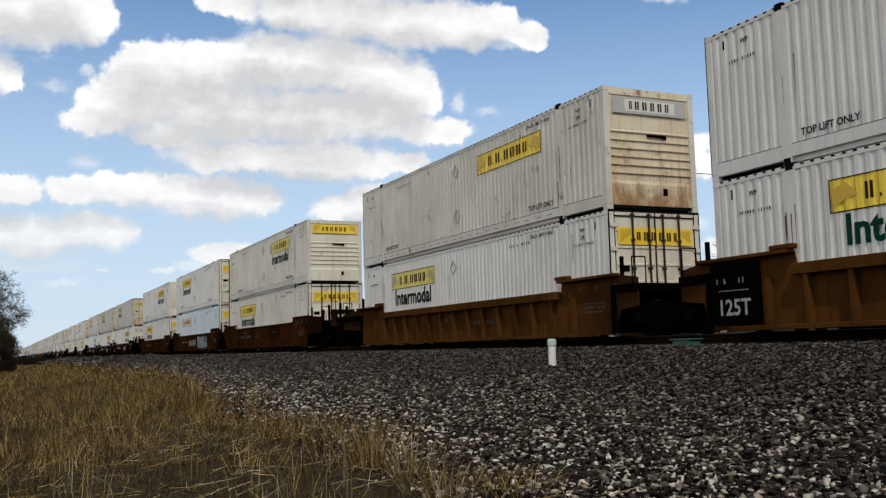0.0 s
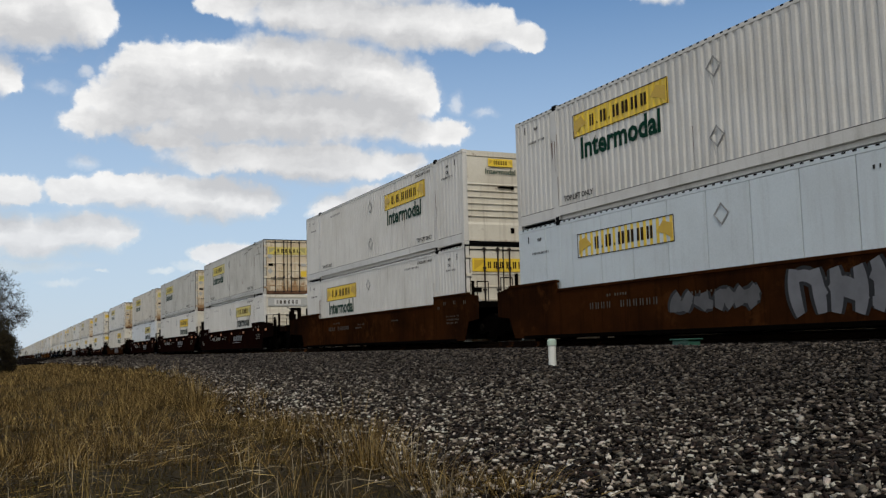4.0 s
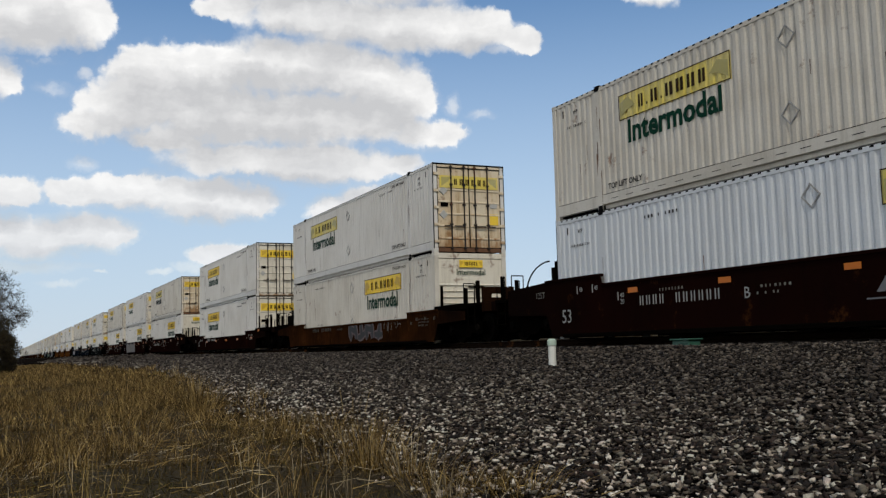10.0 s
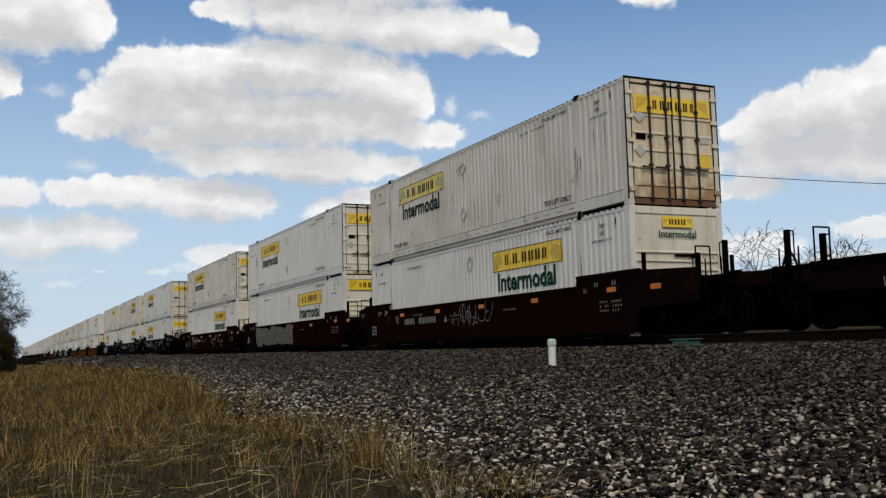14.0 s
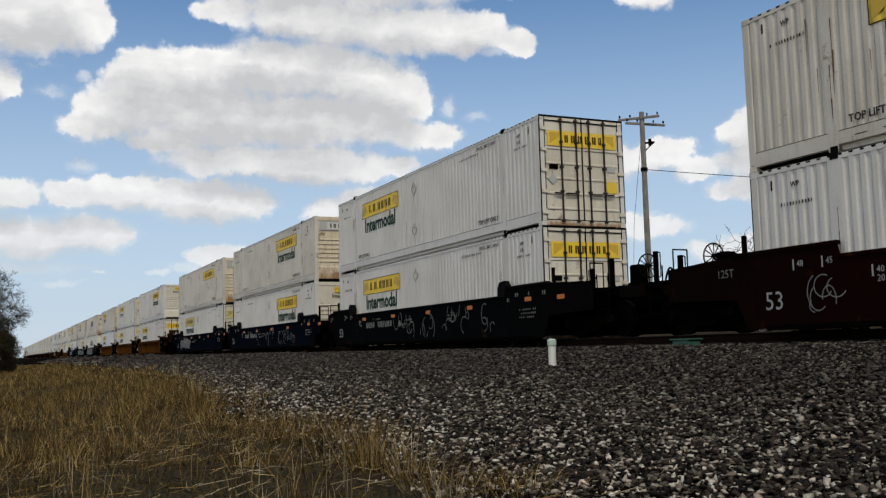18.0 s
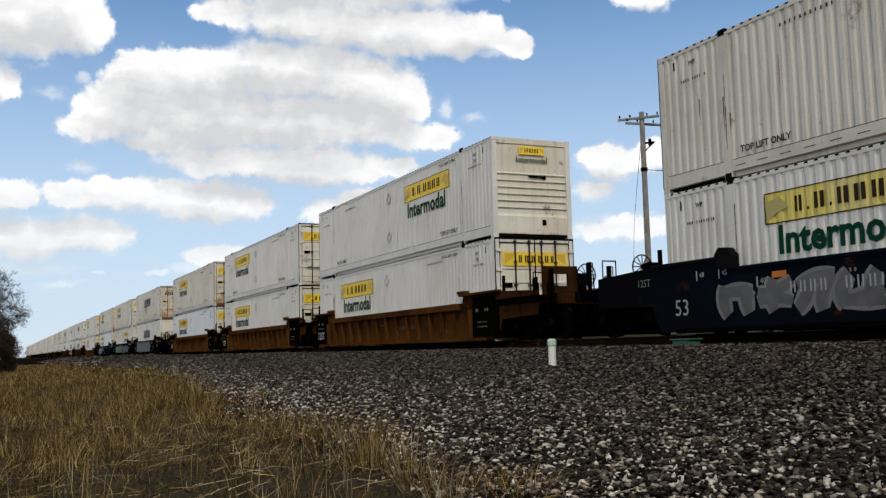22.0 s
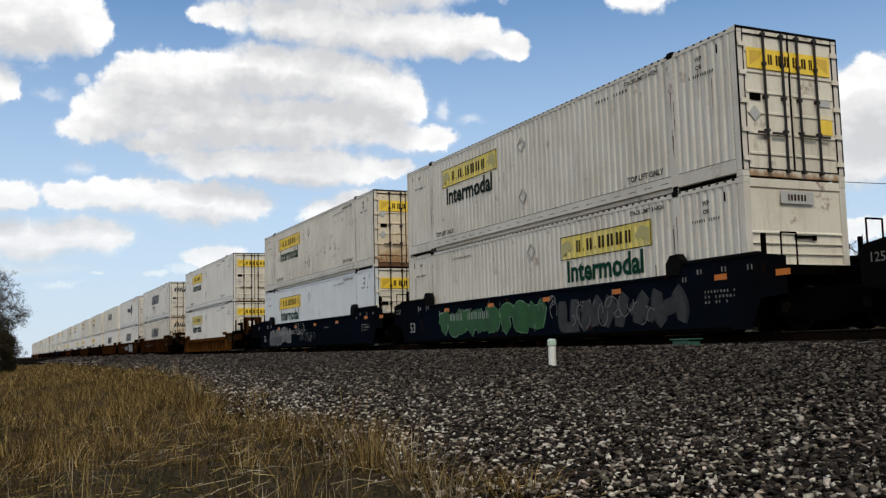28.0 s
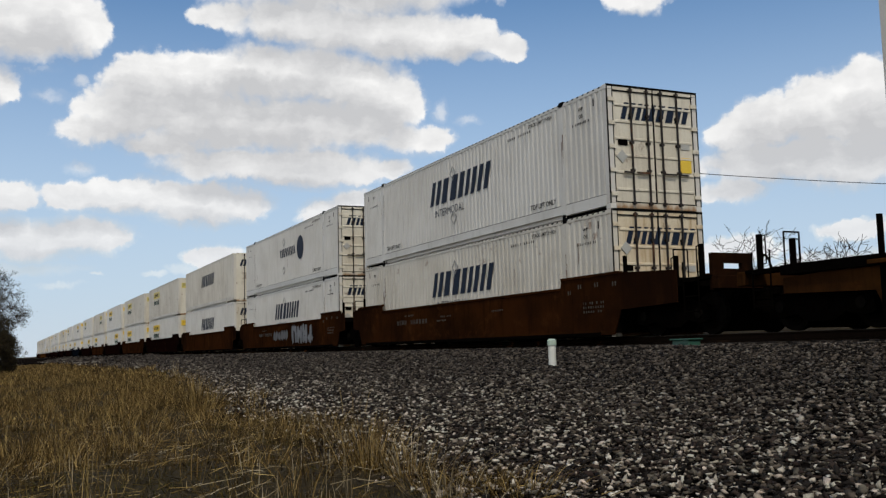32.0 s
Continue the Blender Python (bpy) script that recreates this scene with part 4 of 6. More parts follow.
def flute(x0, x1):
    """Breakpoints (x, depth) of the fluted side sheet between x0 and x1; depth 0 is the crest."""
    shape = [(0.0, 0.0), (0.090, 0.0), (0.126, 0.022), (0.188, 0.022), (PITCH, 0.0)]
    out = []
    def depth(x):
        u = (x + HX) % PITCH
        for (a, da), (b, db) in zip(shape, shape[1:]):
            if a <= u <= b:
                return da + (db - da) * (u - a) / (b - a)
        return 0.0
    out.append((x0, depth(x0)))
    k = math.floor((x0 + HX) / PITCH)
    while k * PITCH - HX < x1:
        for a, d in shape[:-1]:
            x = k * PITCH - HX + a
            if x0 < x < x1:
                out.append((x, d))
        k += 1
    out.append((x1, depth(x1)))
    return out


def fluted(bm, x0, x1, z0, z1, side, proud=0.0, slant=0.0):
    """A sheet that follows the flutes of one long side (side -1 or 1)."""
    pts = flute(x0, x1)
    lo = [bm.verts.new((x, side * (HY - d + proud), z0)) for x, d in pts]
    hi = [bm.verts.new((x + slant, side * (HY - d + proud), z1)) for x, d in pts]
    for i in range(len(pts) - 1):
        q = (lo[i], lo[i + 1], hi[i + 1], hi[i])
        bm.faces.new(q if side < 0 else q[::-1])


def facing(side, x, z, proud):
    return pose(x, side * (HY + proud), z, 90, 0, 0) if side < 0 else pose(x, side * (HY + proud), z, 90, 0, 180)


def block_marks(bm, x0, x1, z0, z1, y, widths, side=-1, lean=0.0, depth=0.003, gap=0.24):
    """A row of plain upright bars, in pairs, that stands in for a trade mark."""
    total = sum(widths) + gap * (len(widths) - 1)
    u, unit = x0, (x1 - x0) / total
    for w in widths if side < 0 else widths[::-1]:
        b = u + w * unit
        spans = [(u, b)] if w < 0.5 else [(u, u + 0.40 * w * unit), (b - 0.36 * w * unit, b)]
        top = z0 + 0.2 * (z1 - z0) if w < 0.3 else z1
        for p, q in spans:
            pts = [(p, z0), (q, z0), (q + lean, top), (p + lean, top)]
            prism(bm, pts if side < 0 else pts[::-1], y, y + side * depth)
        u = b + gap * unit


def bars(bm, x0, x1, z, h, y, side, k, rng):
    """Small unreadable stencil writing as short bars."""
    u = x0
    step = (x1 - x0) / k
    for i in range(k):
        if rng.random() > 0.12:
            box(bm, u, u + step * rng.uniform(0.22, 0.5), min(y, y + side * 0.003), max(y, y + side * 0.003), z, z + h)
        u += step


def digits(bm, x0, x1, z, h, y, side, k):
    """A number as plain thin bars, two to a digit."""
    step = (x1 - x0) / k
    for i in range(k):
        for a, b in ((0.08, 0.22), (0.48, 0.62)):
            box(bm, x0 + (i + a) * step, x0 + (i + b) * step, *sorted((y, y + side * 0.003)), z, z + h)


def end_sign(kind, end, t, z0=2.02, z1=2.42, halves=True):
    """The trade sign on an end wall; end 1 is the nose (+x), -1 the doors."""
    x = end * (HX + 0.012)
    if kind == "none":
        return
    back = {"wide": YELLOW["fresh"], "faded": YELLOW["pale"], "white": SIGNGREY, "small": YELLOW["fresh"], "faint": SIGNGREY}[kind]
    half = 0.42 if kind in ("small", "faint") else 1.06
    bm = bmesh.new()
    for a, b in (((-half, -0.02), (0.02, half)) if end < 0 and halves else ((-half, half),)):
        box(bm, min(x, x + end * 0.006), max(x, x + end * 0.006), a, b, z0, z1)
    sign = part("sign", bm, back, t, "grey and white sign" if kind in ("white", "faint") else "yellow sign")
    bm = bmesh.new()
    for i in (-1, 1):
        pts = [(i * half * 0.94, z0 + 0.05), (i * half * 0.94, z1 - 0.05), (i * half * 0.62, z1 - 0.05), (i * half * 0.72, (z0 + z1) / 2)]
        f = [bm.verts.new((x + end * 0.008, a, b)) for a, b in pts]
        bm.faces.new(f)
    tagged(part("emblem", bm, SIGNGREY if kind in ("white", "faint") else OCHRE["pale" if kind == "faded" else "fresh"], sign, "darker corner emblem"), kind="stuff")
    if kind == "white":
        boxpart("field", (min(x, x + end * 0.009), max(x, x + end * 0.009), -0.72, 0.72, z0 + 0.06, z1 - 0.06), SIGNWHITE, sign)
    bm = bmesh.new()
    w = half * 0.56
    u = -w
    for k in (0.7, 1.0, 1.1, 1.0, 1.0, 0.9):
        s = 2 * w / 7.6
        for p, q in ((u, u + 0.30 * k * s), (u + 0.44 * k * s, u + 0.72 * k * s)):
            box(bm, min(x, x + end * 0.013), max(x, x + end * 0.013), p, q, z0 + (z1 - z0) * 0.25, z1 - (z1 - z0) * 0.25)
        u += k * s + 0.36 * s
    tagged(part("mark", bm, INK, sign, "black block marks"), kind="stuff")


def build_container(lead, style, tone, sign, door, fine):
    """Nose at +x, doors at -x, floor at z = 0."""
    rng = random.Random(style + tone + sign + door)
    paintw, doorm = WHITE[tone], DOOR[door]
    slanted = style.startswith("blue")
    kind = {"white": "white", "cream": "cream-white", "grey": "dirty grey-white", "cool": "cool white", "bluish": "pale bluish-white"}[tone]
    deco = {"fresh": "a yellow sign", "pale": "a faded yellow sign", "ink": "a faded sign, dark lettering",
            "bare": "a yellow sign only", "blue": "slanted dark blue marks", "blue_round": "a round blue emblem"}[style]
    t = tagged(empty("shipping_container"), f"{kind} corrugated steel shipping container with {deco}", "container", "containers on the train")
    for side in (-1, 1):
        shown = fine and side == (-1 if lead == "nose" else 1)
        if tone == "bluish":
            for k in range(13):
                xa = -HX + 0.16 + k * 1.2180
                boxpart("side_panel", (xa + 0.006, xa + 1.206, *sorted((side * (HY - 0.03), side * HY)), 0.346, CH - 0.107), paintw, t, bev=0.004)
            boxpart("side_backing", (-HX + 0.16, HX - 0.16, *sorted((side * (HY - 0.05), side * (HY - 0.033))), 0.34, CH - 0.10), GRIME, t)
        else:
            bm = bmesh.new()
            fluted(bm, -HX + 0.16, HX - 0.16, 0.34, CH - 0.10, side)
            part("side_panel", bm, paintw, t)
        bm = bmesh.new()
        box(bm, -HX + 0.17, HX - 0.17, min(side * (HY - 0.10), side * (HY + 0.004)), max(side * (HY - 0.10), side * (HY + 0.004)), CH - 0.105, CH - 0.012, 0.006)
        part("top_rail", bm, paintw, t)
        bm = bmesh.new()
        ya, yb = sorted((side * (HY - 0.10), side * (HY + 0.003)))
        box(bm, -6.0, 6.0, ya, yb, 0.125, 0.345, 0.006)
        yc, yd = sorted((side * (HY - 0.16), side * (HY - 0.075)))
        box(bm, -6.0, 6.0, yc, yd, 0.030, 0.130)
        for s in (-1, 1):
            xa, xb = sorted((s * 6.2, s * (HX - 0.17)))
            box(bm, xa, xb, ya, yb, 0.085, 0.345, 0.006)
        part("bottom_rail", bm, paintw, t)
        for s in (-1, 1):
            xa, xb = s * 6.1 - 0.10, s * 6.1 + 0.10
            if fine or side == (-1 if lead == "nose" else 1):
                boxpart("lift_post", (xa, xb, ya, side * (HY + 0.006) if side > 0 else yb, 0.0, CH - 0.11) if side > 0 else (xa, xb, side * (HY + 0.006), yb - 0.01, 0.0, CH - 0.11), paintw, t)
            if fine:
                y0, y1 = sorted((side * (HY - 0.14), side * (HY + 0.012)))
                boxpart("lift_casting", (xa - 0.01, xb - 0.02, y0, y1, CH - 0.10, CH + 0.035), DARK, t, "black lifting casting", 0.012)
                if shown:
                    boxpart("foot_casting", (xa, xb - 0.02, y0, y1, -0.012, 0.12), DARK, t, "dark foot casting", 0.012)
            boxpart("corner_post", (*sorted((s * (HX - 0.17), s * HX)), *sorted((side * (HY - 0.16), side * HY)), 0.12, CH - 0.11), paintw, t, bev=0.012 if fine else 0.0)
            if fine:
                for zc in (0.0, CH - 0.115):
                    boxpart("corner_casting", (*sorted((s * (HX - 0.178), s * (HX + 0.004))), *sorted((side * (HY - 0.162), side * (HY + 0.004))), zc, zc + 0.118), paintw, t, bev=0.01)
        # long-side sign and lettering near the nose
        y = side * (HY + 0.006)
        if not fine and side == (1 if lead == "nose" else -1):
            continue
        if slanted:
            bm = bmesh.new()
            z1 = 2.20
            if style == "blue_round":
                prism(bm, [(-2.6 + 0.55 * math.cos(a), 1.75 + 0.55 * math.sin(a)) for a in [2 * math.pi * i / 20 for i in range(20)]], y, y + side * 0.003)
                block_marks(bm, -1.8, 0.8, 1.55, 1.95, y, (1, 1.3, 0.4, 0.9, 0.9), side, 0.12)
            else:
                block_marks(bm, -2.1, 1.9, 1.45, z1, y, (1.0, 1.5, 0.45, 0.95, 1.0), side, 0.25 * -side)
            tagged(part("mark", bm, NAVYINK, t, "slanted dark blue block marks"), kind="stuff")
            if style == "blue" and fine:
                part("lettering", text_mesh("INTERMODAL", 0.34, NAVYINK), None, t, m=facing(side, 0.5, 1.16, 0.006))
        else:
            bm = bmesh.new()
            fluted(bm, 1.60, 5.23, 1.90, 2.47, side, 0.004)
            sg = part("side_sign", bm, YELLOW["fresh" if style in ("fresh", "bare") else "pale"], t, "yellow sign panel")
            bm = bmesh.new()
            for k in (-1, 1):
                pts = [(3.415 + k * 1.75, 1.97), (3.415 + k * 1.75, 2.30), (3.415 + k * 1.45, 2.38), (3.415 + k * 1.22, 2.16), (3.415 + k * 1.5, 2.1)]
                prism(bm, pts, y, y + side * 0.003)
            tagged(part("emblem", bm, OCHRE["fresh" if style in ("fresh", "bare") else "pale"], sg, "darker corner emblems"), kind="stuff")
            bm = bmesh.new()
            block_marks(bm, 2.32, 4.50, 2.05, 2.33, y, (0.55, 0.14, 0.75, 0.14, 0.8, 0.8, 0.8, 0.7), side, gap=0.42)
            tagged(part("mark", bm, INK, sg, "black block marks"), kind="stuff")
            if shown:
                bm = bmesh.new()
                for za, zb in ((1.90, 1.92), (2.45, 2.47)):
                    box(bm, 1.60, 5.23, *sorted((y, y + side * 0.003)), za, zb)
                for xa in (1.60, 5.21):
                    box(bm, xa, xa + 0.02, *sorted((y, y + side * 0.003)), 1.92, 2.45)
                part("border", bm, INK, sg, "thin black border")
            if style != "bare":
                part("lettering", text_mesh("Intermodal", 0.70, GREENINK if style == "ink" else GREEN, 0.022), None, t, "green lettering", m=facing(side, 3.4, 1.575, 0.007))
        if shown:
            part("stencil", text_mesh("TOP LIFT ONLY", 0.18, SERIAL, 0.005), None, t, m=facing(side, 5.12, 0.50, 0.007))
            part("stencil", text_mesh("TOP LIFT ONLY", 0.18, SERIAL, 0.005), None, t, m=facing(side, -5.12, 0.50, 0.007))
            part("stencil", text_mesh("STACK LIMIT 3 HIGH", 0.13, SERIAL, 0.003), None, t, m=facing(side, 5.1 if side < 0 else -5.1, CH - 0.24, 0.007))
            bm = bmesh.new()
            bars(bm, -4.6, -3.3, CH - 0.40, 0.068, y, side, 11, rng)
            for s in (-1, 1):
                bars(bm, s * 7.0 - 0.42, s * 7.0 + 0.42, CH - 0.72, 0.062, y, side, 12, rng)
            tagged(part("stencil_patch", bm, SERIAL, t, "small black stencil marks"), kind="stuff")
            for s, words, z in ((-1, "WP", CH - 0.36), (-1, "OR", CH - 0.53), (1, "WP", CH - 0.36), (1, "OR", CH - 0.53)):
                if s == (1 if lead == "nose" else -1) or words == "WP":
                    part("stencil", text_mesh(words, 0.13, SERIAL, 0.004), None, t, m=facing(side, s * 7.0, z, 0.007))
            for z in (CH - 0.62, CH - 2.0):
                bm = bmesh.new()
                outer, inner = [(-0.05, z), (0.17, z + 0.22), (0.39, z), (0.17, z - 0.22)], [(-0.012, z), (0.17, z + 0.182), (0.352, z), (0.17, z - 0.182)]
                for k in range(4):
                    q = (k + 1) % 4
                    prism(bm, [outer[k], outer[q], inner[q], inner[k]], y, y + side * 0.012)
                bmesh.ops.remove_doubles(bm, verts=bm.verts, dist=1e-5)
                part("placard_holder", bm, HOLDER, t, "diamond-shaped placard holder of thin bar")
            # dark dashes on the top and bottom rails, with dark seam lines
            bm = bmesh.new()
            k = -HX + 0.24
            while k < HX - 0.3:
                box(bm, k, k + 0.085, *sorted((side * (HY - 0.02), side * (HY + 0.006))), CH - 0.048, CH - 0.016)
                k += PITCH
            k = -5.9
            while k < 5.7 and tone in ("grey", "cream"):
                box(bm, k, k + 0.26, *sorted((y - side * 0.001, y + side * 0.001)), 0.215, 0.228)
                k += 0.565
            box(bm, -5.98, 5.98, *sorted((side * (HY - 0.01), side * (HY + 0.004))), 0.345, 0.355)
            for s in (-1, 1):
                box(bm, *sorted((s * 6.22, s * (HX - 0.18))), *sorted((side * (HY - 0.01), side * (HY + 0.004))), 0.345, 0.355)
                box(bm, s * 7.55 - 0.02, s * 7.55 + 0.02, *sorted((y, y + side * 0.004)), CH - 0.40, CH - 0.22)
            tagged(part("vent_strip", bm, DARK, t, "dark dashes along the top and bottom rails"), kind="stuff")
            if tone != "bluish":
                bm = bmesh.new()
                for _ in range({"white": 8, "cool": 6, "cream": 14, "grey": 22}[tone]):
                    xs = rng.choice([6.1, -6.1, 6.0, rng.uniform(-7.5, 7.5), rng.uniform(-7.5, 7.5)])
                    zt = rng.uniform(0.9, 2.5)
                    w = rng.uniform(0.005, 0.015)
                    prism(bm, [(xs - w, zt), (xs + w, zt), (xs + w * 0.3, zt - rng.uniform(0.2, 0.9)), (xs - w * 0.4, zt - rng.uniform(0.2, 0.7))], side * (HY + 0.007), side * (HY + 0.009))
                if tone != "cool":
                    for k in range({"white": 2, "cream": 5, "grey": 8}[tone]):
                        xs, zt, w, drop = rng.choice([6.1, -6.1]) + rng.uniform(-0.13, 0.13), rng.uniform(0.9, 2.2), rng.uniform(0.008, 0.022), rng.uniform(0.25, 0.8)
                        prism(bm, [(xs - w, zt), (xs + w, zt + 0.03), (xs + w * 0.6, zt - drop * 0.6), (xs, zt - drop), (xs - w * 0.7, zt - drop * 0.5)], side * (HY + 0.0075), side * (HY + 0.0095))
                tagged(part("rust_streak", bm, RUST, t, "thin rust streaks"), kind="stuff")
    # roof, floor
    bm = bmesh.new()
    box(bm, -HX + 0.02, HX - 0.02, -HY + 0.09, HY - 0.09, CH - 0.10, CH - 0.045)
    part("roof", bm, paintw, t)
    if fine:
        boxpart("floor", (-HX + 0.03, HX - 0.03, -HY + 0.09, HY - 0.09, 0.05, 0.20), DARK, t)
    # nose wall with horizontal ribs
    bm = bmesh.new()
    pts = [(HX - 0.10, 0.12), (HX - 0.012, 0.12), (HX - 0.012, 0.62)]
    z = 0.70
    while z < 1.85:
        pts += [(HX - 0.045, z), (HX - 0.045, z + 0.145), (HX - 0.008, z + 0.165), (HX - 0.008, z + 0.185)]
        z += 0.195
    pts += [(HX - 0.030, z + 0.02), (HX - 0.030, CH - 0.20), (HX - 0.004, CH - 0.18), (HX - 0.004, CH - 0.02), (HX - 0.10, CH - 0.02)]
    prism(bm, pts, -HY + 0.155, HY - 0.155)
    part("nose_wall", bm, doorm, t, "ribbed front wall")
    tiny = sign in ("small", "faint")
    end_sign(sign, 1, t, CH - 0.48 if tiny else CH - 0.62, CH - 0.24 if tiny else CH - 0.22)
    if sign == "small" and fine:
        part("lettering", text_mesh("Intermodal", 0.24, GREEN, 0.004), None, t, m=Matrix.Translation((HX + 0.002, 0, CH - 0.64)) @ pose(0, 0, 0, 90, 0, 90))
    if fine:
        bm = bmesh.new()
        for u, z, w, h in ((0.35, 1.72, 0.10, 0.10), (0.30, 0.38, 0.12, 0.16), (-0.1, 1.76, 0.5, 0.05)):
            box(bm, HX - 0.02, HX + 0.006, u, u + w, z, z + h)
        part("plates", bm, GRIME, t, "small dark data plates")
    # doors
    for side in (-1, 1):
        d = boxpart("door", (-HX + 0.012, -HX + 0.06, *sorted((side * 0.012, side * (HY - 0.165))), 0.16, CH - 0.13), doorm, t, "cream door leaf")
        if fine:
            bm = bmesh.new()
            for i in range(6):
                z = 0.42 + i * 0.395
                prism_y = sorted((side * 0.05, side * (HY - 0.20)))
                f = [(-HX + 0.012, z), (-HX + 0.012, z + 0.07), (-HX - 0.012, z + 0.055), (-HX - 0.012, z + 0.015)]
                prism(bm, f, *prism_y)
            part("door_ribs", bm, doorm, d)
        for u in (0.20, 0.66):
            bm = bmesh.new()
            rod(bm, (-HX - 0.045, side * u, 0.10), (-HX - 0.045, side * u, CH - 0.06), 0.026, seg=7)
            for z in ((0.14, 0.9, 1.55, 2.2, CH - 0.12) if fine else (0.14, CH - 0.12)):
                box(bm, -HX - 0.07, -HX + 0.012, side * u - 0.045, side * u + 0.045, z - 0.03, z + 0.03)
            part("lock_rod", bm, GALV, d, "dark vertical lock rod")
        if fine:
            bm = bmesh.new()
            box(bm, -HX - 0.075, -HX - 0.05, *sorted((side * 0.20, side * 0.56)), 0.83, 0.87)
            box(bm, -HX - 0.075, -HX - 0.05, *sorted((side * 0.66, side * 0.92)), 0.83, 0.87)
            part("lock_handle", bm, GALV, d)
            bm = bmesh.new()
            for i in range(5):
                z = 0.3 + i * 0.55
                box(bm, -HX - 0.035, -HX + 0.05, *sorted((side * (HY - 0.20), side * (HY - 0.03))), z, z + 0.09)
            tagged(part("hinge_row", bm, doorm, d), kind="stuff")
            bm = bmesh.new()
            box(bm, -HX - 0.008, -HX + 0.012, *sorted((side * 0.76, side * 1.02)), 1.48, 1.64)
            part("data_plate", bm, GRIME if side > 0 else SIGNGREY, d, "dark data plate")
            bm = bmesh.new()
            box(bm, -HX - 0.008, -HX + 0.012, *sorted((side * 0.74, side * 1.05)), 0.92, 1.28)
            if side < 0:
                part("decal", bm, YELLOW["fresh"], d, "square yellow decal")
            else:
                bm.free()
    if fine:
        ys = [-HY - 0.002, -HY + 0.024, -HY + 0.148, -HY + 0.168, -0.016, 0.016, HY - 0.168, HY - 0.148, HY - 0.024, HY + 0.002]
        zs = [0.12, 0.148, 0.172, CH - 0.150, CH - 0.122, CH - 0.045, CH + 0.006]
        bm = bmesh.new()
        lattice(bm, ys, zs, -HX - 0.010, -HX + 0.014, lambda a, b: a in (0, 8) or b == 5 or (a in (2, 4, 6) and b >= 1) or (1 < a < 7 and b in (1, 3)))
        part("gasket", bm, DARK, t, "black rubber door gasket")
    boxpart("door_header", (-HX - 0.004, -HX + 0.08, -HY + 0.16, HY - 0.16, CH - 0.125, CH - 0.012), doorm, t)
    boxpart("door_sill", (-HX - 0.004, -HX + 0.08, -HY + 0.16, HY - 0.16, 0.02, 0.155), doorm if door == "clean" else RUST, t)
    if fine:
        for side, zs in ((1, (2.0, 1.22) if door == "rusty" else (1.22,)),):
            for z in zs:
                bm = bmesh.new()
                u = side * 0.93
                f = [(u - 0.15, z), (u, z - 0.15), (u + 0.15, z), (u, z + 0.15)]
                a = [bm.verts.new((-HX - 0.016, p, q)) for p, q in f]
                b = [bm.verts.new((-HX + 0.011, p, q)) for p, q in f]
                bm.faces.new(a[::-1]), bm.faces.new(b)
                for q in range(4):
                    r = (q + 1) % 4
                    bm.faces.new((a[q], a[r], b[r], b[q]))
                part("placard_holder", bm, SIGNGREY, t, "diamond-shaped placard holder")
    if slanted:
        bm = bmesh.new()
        u = -0.95
        for w in (0.34, 0.48, 0.14, 0.30, 0.34):
            for a, b in (((0.0, 0.42), (0.60, 1.0)) if w > 0.2 else ((0.0, 1.0),)):
                f = [bm.verts.new((-HX + 0.002, u + p * w + q, z)) for p, q, z in ((a, 0, 2.10), (b, 0, 2.10), (b, -0.12, 2.50), (a, -0.12, 2.50))]
                bm.faces.new(f)
            u += w + 0.07
        tagged(part("mark", bm, NAVYINK, t, "slanted dark blue block marks"), kind="stuff")
    else:
        end_sign("faded" if style == "pale" else "wide", -1, t, CH - 0.80, CH - 0.40)
    return t


BUILT = {}


def container(lead, style, tone, sign, door, fine=True):
    key = (lead, style, tone, sign, door, fine)
    if key in BUILT:
        return copy_thing(BUILT[key], pose(0, 0, 0))
    BUILT[key] = build_container(*key)
    return BUILT[key]


# ---- well cars ----


def truck(parent, x, fine):
    """A two-axle truck under the end of a car."""
    bm = bmesh.new()
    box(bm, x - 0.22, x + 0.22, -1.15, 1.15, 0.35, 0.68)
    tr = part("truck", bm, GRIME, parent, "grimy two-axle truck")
    # solid box, added to block the bright ground seen through the truck
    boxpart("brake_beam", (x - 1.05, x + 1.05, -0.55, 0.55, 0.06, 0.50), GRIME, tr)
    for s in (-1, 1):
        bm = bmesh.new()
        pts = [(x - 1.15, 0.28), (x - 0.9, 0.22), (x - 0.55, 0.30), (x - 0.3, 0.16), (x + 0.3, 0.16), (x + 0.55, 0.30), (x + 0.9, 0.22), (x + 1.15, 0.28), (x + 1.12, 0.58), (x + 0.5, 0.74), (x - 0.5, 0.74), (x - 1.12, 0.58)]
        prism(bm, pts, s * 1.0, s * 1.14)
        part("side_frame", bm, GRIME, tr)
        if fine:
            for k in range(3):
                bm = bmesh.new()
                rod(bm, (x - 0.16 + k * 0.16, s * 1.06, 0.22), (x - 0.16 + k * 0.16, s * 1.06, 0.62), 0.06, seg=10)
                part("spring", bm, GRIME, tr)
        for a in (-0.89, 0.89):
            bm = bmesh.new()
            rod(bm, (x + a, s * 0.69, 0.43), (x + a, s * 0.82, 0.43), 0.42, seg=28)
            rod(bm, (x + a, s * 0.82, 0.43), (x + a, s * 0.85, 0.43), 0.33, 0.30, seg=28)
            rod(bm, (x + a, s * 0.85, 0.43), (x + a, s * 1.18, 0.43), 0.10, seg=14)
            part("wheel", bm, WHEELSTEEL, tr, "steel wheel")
    return tr


